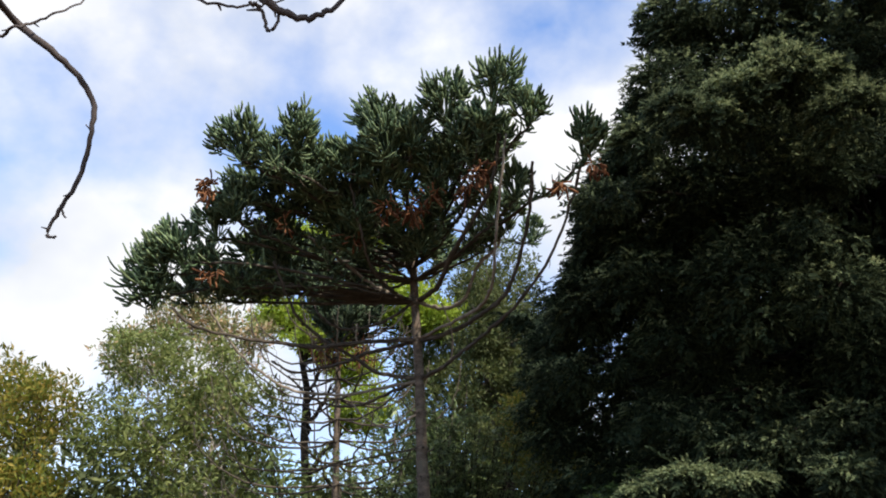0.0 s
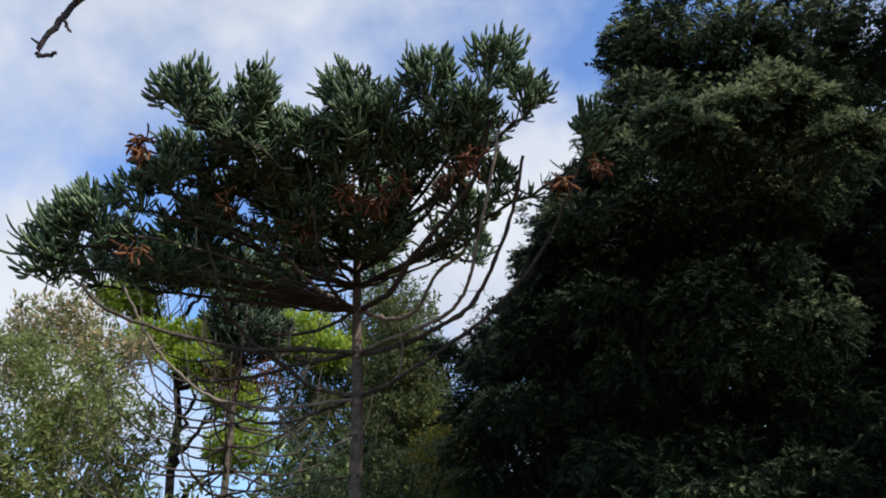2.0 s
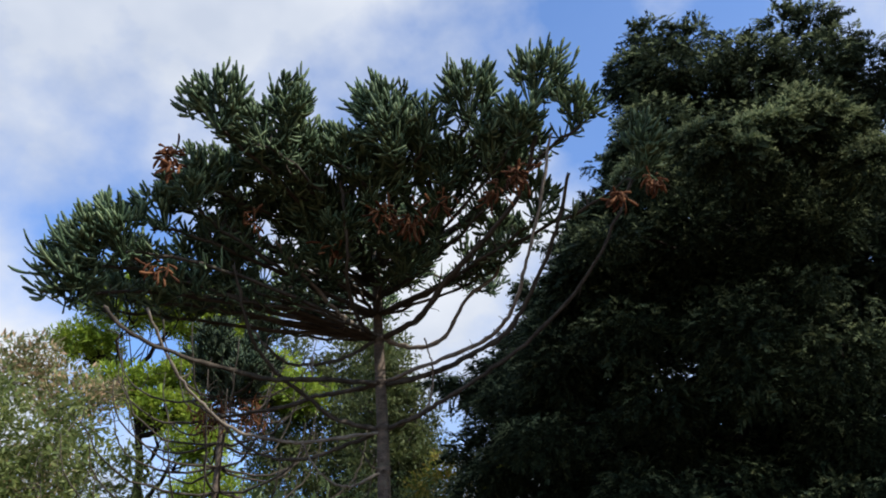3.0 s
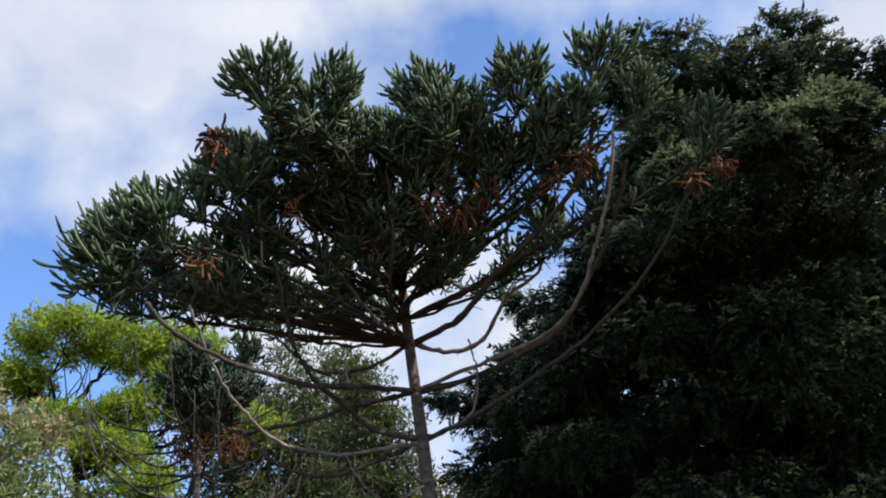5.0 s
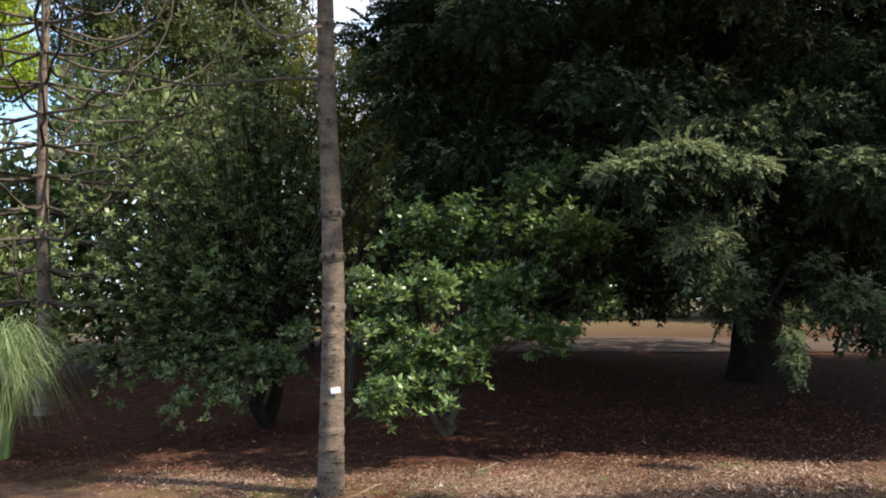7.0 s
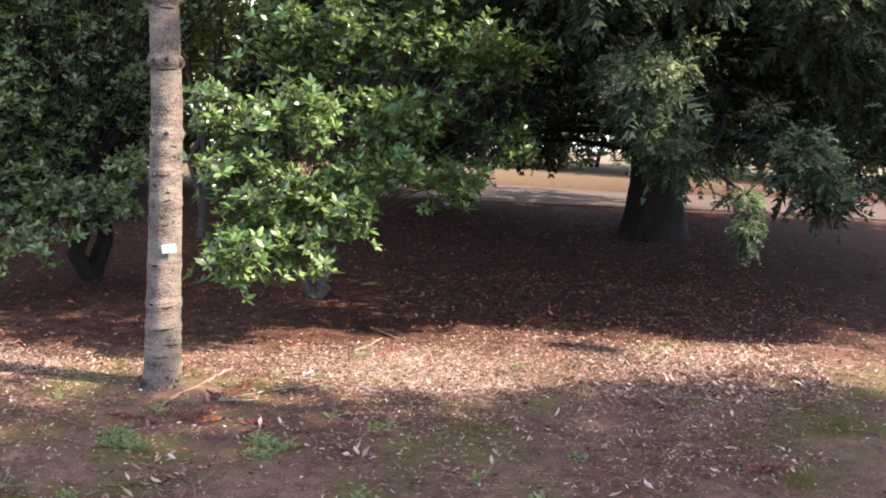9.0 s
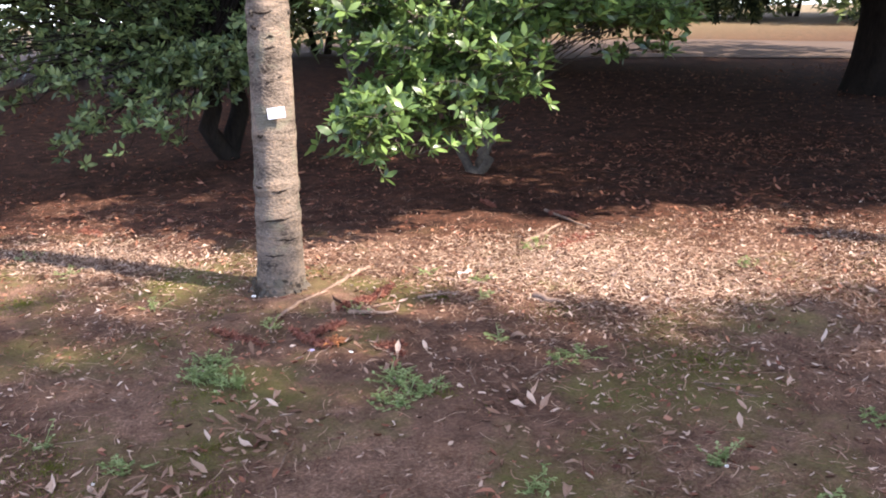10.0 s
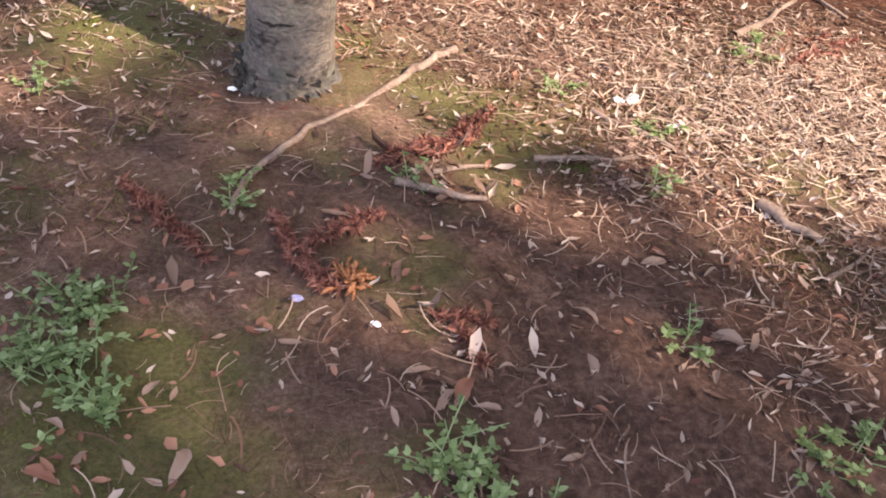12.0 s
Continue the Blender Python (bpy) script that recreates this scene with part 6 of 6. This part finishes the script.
def make_sticks():
    rng = R(82)
    make_stick([(-0.92, 12.91), (-1.08, 12.74), (-1.21, 12.57), (-1.41, 12.34), (-1.61, 12.1), (-1.73, 11.9), (-1.75, 11.72)], 0.019, 0.009, rng, "long pale root running from the trunk's foot", "surface_root", group="")
    for pts, r in [([(-1.23, 11.92), (-0.93, 11.83)], 0.018), ([(-1.1, 11.99), (-0.88, 12.05)], 0.012), ([(-0.72, 12.1), (-0.31, 12.13)], 0.014), ([(0.46, 13.2), (0.98, 13.66)], 0.022),
                   ([(0.12, 11.46), (0.33, 11.6)], 0.012), ([(0.05, 11.85), (0.19, 11.66)], 0.025), ([(-0.42, 12.45), (-0.12, 12.16), (-0.04, 11.88)], 0.013), ([(3.05, 11.78), (2.9, 11.36)], 0.025),
                   ([(-1.45, 12.5), (-1.1, 12.75)], 0.009), ([(-1.86, 12.2), (-2.3, 11.9)], 0.007), ([(1.05, 14.2), (1.2, 13.5)], 0.016)]:
        make_stick(pts, r, r * 0.5, rng, "dry grey-brown stick lying on the litter")
    for _ in range(70):
        x, y, a, l = rng.uniform(-3.4, 5), rng.uniform(8.8, 14), rng.uniform(0, 6.28), rng.uniform(0.12, 0.45)
        make_stick([(x, y), (x + l * math.cos(a), y + l * math.sin(a))], rng.uniform(0.003, 0.007), 0.002, rng, "thin dry twig lying on the soil", "fallen_twig", group="fallen twigs")


make_sticks()


def make_fronds():
    """Fallen araucaria shoots, rust red, near the foot of the tree."""
    rng = R(83)
    spike = np.array([(0.0, 0.16, 0), (0.0, -0.16, 0), (0.12, 0, 1.0)])
    for (x0, y0), (x1, y1) in [((-2.08, 11.85), (-1.8, 11.5)), ((-0.82, 12.43), (-0.95, 12.2)), ((-0.95, 12.2), (-1.24, 12.1)), ((-1.62, 11.72), (-1.42, 11.38)), ((-1.3, 11.75), (-1.5, 11.6)), ((-1.1, 11.25), (-1.04, 11.1)), ((0.58, 14.8), (0.62, 14.5)), ((0.7, 12.95), (1.0, 13.3)), ((1.05, 14.1), (1.25, 13.9)), ((-3.3, 15.0), (-3.1, 14.8)), ((-2.4, 9.4), (-2.2, 9.2)), ((2.0, 9.0), (2.3, 8.9))]:
        g = Geo()
        for k in range(2):
            s = np.array([x0, y0, 0]) + rng.normal(0, 0.04 * k, 3)
            e = np.array([x1, y1, 0]) + rng.normal(0, 0.06 * k, 3)
            line = crooked(s, e, rng, 9, 0.05)
            line[:, 2] = ground_z(line[:, 0], line[:, 1]) + 0.022
            g.add(*tube(line, np.linspace(0.009, 0.004, 9), 6))
            n = 330
            u = rng.uniform(0, 8, n)
            i = np.minimum(u.astype(int), 7)
            at = line[i] + (line[i + 1] - line[i]) * (u - i)[:, None]
            way = unit(line[i + 1] - line[i]) * 0.75 + unit(rng.normal(0, 1, (n, 3)) * [1, 1, 0.7])
            g.stamp(spike, np.array([[0, 1, 2]]), aim(way, rng.normal(0, 1, (n, 3))) * rng.uniform(0.024, 0.048, n)[:, None, None], at)
        tagged(new("fallen_frond", g.mesh("fallen_frond", FROND)), "rust-red withered shoot fallen on the soil", "frond", "fallen fronds")


make_fronds()


def make_curl():
    """A curled orange cluster of dead shoots on the soil."""
    rng = R(86)
    centre = np.array([-1.39, 11.42, float(ground_z(-1.39, 11.42)) + 0.02])
    g = Geo()
    a = rng.uniform(0, 6.28, 46)
    o = np.stack([np.cos(a), np.sin(a), 0 * a], -1)
    foot = centre + o * rng.uniform(0, 0.03, (46, 1)) + rng.normal(0, 0.012, (46, 3)) * [1, 1, 0.5]
    shoots(g, foot, foot + o * 0.03 + [0, 0, 0.03], foot + o * rng.uniform(0.015, 0.05, (46, 1)) + rng.normal(0, 0.012, (46, 3)) * [1, 1, 0.4] + [0, 0, 0.012], 0.006, rng, 5, 4)
    tagged(new("dead_shoot_cluster", g.mesh("dead_shoot_cluster", material("orange_scales", (0.2, 0.06, 0.02), (0.48, 0.19, 0.07), 0.8, 30, 120, 0.3, 0.002))), "curled orange cluster of dead shoots on soil", "frond")


make_curl()


def make_weed(x, y, spread, sprigs, rng):
    base = np.array([x, y, float(ground_z(x, y))])
    plant = thing("weed_plant", base, "low green weed with small rounded leaves on soil", "weed", "weeds")
    tv, tf = leaf_template("oval")
    tv = tv * [1, 1.35, 1]
    stems, leaves = Geo(), Geo()
    for _ in range(sprigs):
        s = base + np.array([*(rng.normal(0, spread * 0.5, 2)), 0.005])
        s[2] = float(ground_z(s[0], s[1]))
        e = s + np.array([rng.normal(0, 0.05), rng.normal(0, 0.05), rng.uniform(0.02, 0.09)])
        stems.add(*tube(np.array([s, (s + e) / 2 + [0, 0, 0.01], e]), [0.0025, 0.002, 0.0015], 4, cap=False))
        n = int(rng.integers(5, 9))
        at = s + (e - s) * rng.uniform(0.4, 1.0, (n, 1))
        a = rng.uniform(0, 6.28, n)
        d = np.stack([np.cos(a), np.sin(a), rng.uniform(0.0, 0.5, n)], -1)
        leaves.stamp(tv, tf, aim(d, (0, 0, 1.0)) * rng.uniform(0.016, 0.034, n)[:, None, None], at)
    part("stem", stems, WEED, plant, kind="stuff")
    part("leaves", leaves, WEED, plant, kind="stuff")


def make_weeds():
    rng = R(84)
    for x, y, w, n in [(-2.1, 11.3, 0.1, 30), (-2.09, 11.1, 0.1, 26), (-2.2, 11.13, 0.08, 16), (-1.99, 10.95, 0.1, 22), (-1.15, 10.78, 0.1, 30), (-1.2, 10.52, 0.12, 34), (-1.05, 10.62, 0.1, 20)]:
        make_weed(x, y, w, n, rng)
    for x, y in [(-1.71, 11.81), (-2.5, 12.44), (-0.51, 12.61), (-0.21, 12.3), (-0.26, 11.98), (-0.43, 11.21), (-0.06, 10.83), (-0.22, 10.78), (0.45, 12.97), (-1.17, 11.92), (-2.49, 10.18), (-2.85, 10.56), (0.57, 13.14), (1.84, 12.04), (-0.82, 9.53), (0.06, 9.54), (-1.79, 9.49), (3.62, 12.16), (3.79, 12.06), (0.97, 9.67), (0.27, 9.1), (-3.6, 14.1), (-3.2, 13.5)]:
        make_weed(x, y, 0.06, int(rng.integers(6, 14)), rng)
    # moss cushions
    blade = np.array([(0, 0.12, 0), (0, -0.12, 0), (0.1, 0, 1.0)])
    for x, y, r in [(-1.29, 12.95, 0.14), (-1.95, 12.2, 0.3), (-0.56, 12.06, 0.2), (0.95, 12.7, 0.2), (-2.3, 10.85, 0.35), (-0.95, 10.5, 0.25), (-2.1, 10.3, 0.25), (-2.15, 9.9, 0.2), (2.7, 9.45, 0.9), (3.4, 9.4, 0.8), (2.2, 8.7, 0.7), (-2.8, 10.3, 0.6), (-2.1, 12.0, 0.5), (0.1, 11.6, 0.35), (1.1, 12.8, 0.15), (-2.4, 13.0, 0.3), (-3.4, 12.9, 0.4), (0.6, 10.6, 0.3)]:
        n = int(6500 * r ** 1.5)
        a, q = rng.uniform(0, 6.28, n), r * np.abs(rng.normal(0, 0.5, n))
        px, py = x + q * np.cos(a) * rng.uniform(0.8, 1.4), y + q * np.sin(a)
        g = Geo()
        g.stamp(blade, np.array([[0, 1, 2]]), aim(unit(rng.normal(0, 0.5, (n, 3)) + [0, 0, 1.0]), rng.normal(0, 1, (n, 3))) * rng.uniform(0.008, 0.022, n)[:, None, None], np.stack([px, py, ground_z(px, py) + 0.004], -1))
        tagged(new("moss_patch", g.mesh("moss_patch", MOSS)), "low yellow-green moss cushion on damp soil", "moss", "moss patches", kind="stuff")
    # pale chips and a violet petal
    for x, y, s, mat, label in [(-0.22, 12.56, 0.04, PALE, "white chip lying on needles"), (-0.28, 12.55, 0.03, PALE, "white chip lying on needles"), (-1.32, 11.25, 0.016, PALE, "white chip lying on soil"), (-1.82, 12.5, 0.018, PALE, "white chip by the trunk's foot"), (-0.1, 12.36, 0.03, PALE, "white chip lying on needles"), (-1.54, 11.35, 0.02, VIOLET, "pale violet petal on soil"), (0.05, 9.5, 0.012, PALE, "white chip lying on soil"), (-2.6, 10.1, 0.012, PALE, "white chip lying on soil"), (0.2, 12.8, 0.02, PALE, "white chip lying on needles")]:
        bm = bmesh.new()
        bmesh.ops.create_icosphere(bm, subdivisions=2, radius=s)
        for v in bm.verts:
            v.co = Vector((v.co.x * rng.uniform(0.8, 1.2), v.co.y * rng.uniform(0.55, 0.8), v.co.z * 0.3))
        me = bpy.data.meshes.new("chip")
        bm.to_mesh(me)
        bm.free()
        me.materials.append(mat)
        ob = new("petal" if mat is VIOLET else "chip", me)
        ob.location, ob.rotation_euler = (x, y, float(ground_z(x, y)) + 0.015), (rng.uniform(-0.3, 0.3), rng.uniform(-0.3, 0.3), rng.uniform(0, 6))
        tagged(ob, label, "petal" if mat is VIOLET else "chip", "" if mat is VIOLET else "pale chips")


make_weeds()


# ---------------------------------------------------------------- road behind
def make_road():
    g = Geo()
    t = np.linspace(0, 1, 60)
    left = bezier(np.array([-14.0, 36, 0]), np.array([2.0, 33, 0]), np.array([17, 27, 0]), np.array([60.0, 3, 0]), 60)
    tang = unit(np.gradient(left, axis=0))
    side = np.stack([-tang[:, 1], tang[:, 0], 0 * t], -1)
    rows = [left + side * w for w in np.linspace(0, 5.6, 9)]
    v = np.stack(rows, 1)
    v[..., 2] = ground_z(v[..., 0], v[..., 1]) + 0.03
    i, j = np.meshgrid(np.arange(59), np.arange(8), indexing="ij")
    f = np.stack([i * 9 + j, (i + 1) * 9 + j, (i + 1) * 9 + j + 1, i * 9 + j + 1], -1).reshape(-1, 4)
    g.add(v.reshape(-1, 3), f[:, ::-1])
    tagged(new("road", g.mesh("road", material("worn_road", (0.046, 0.032, 0.024), (0.098, 0.067, 0.051), 0.9, 0.8, 40, 0.3, 0.01, 0.8, 0.2), True)), "worn grey-brown road behind the trees", "road", kind="structure")


make_road()
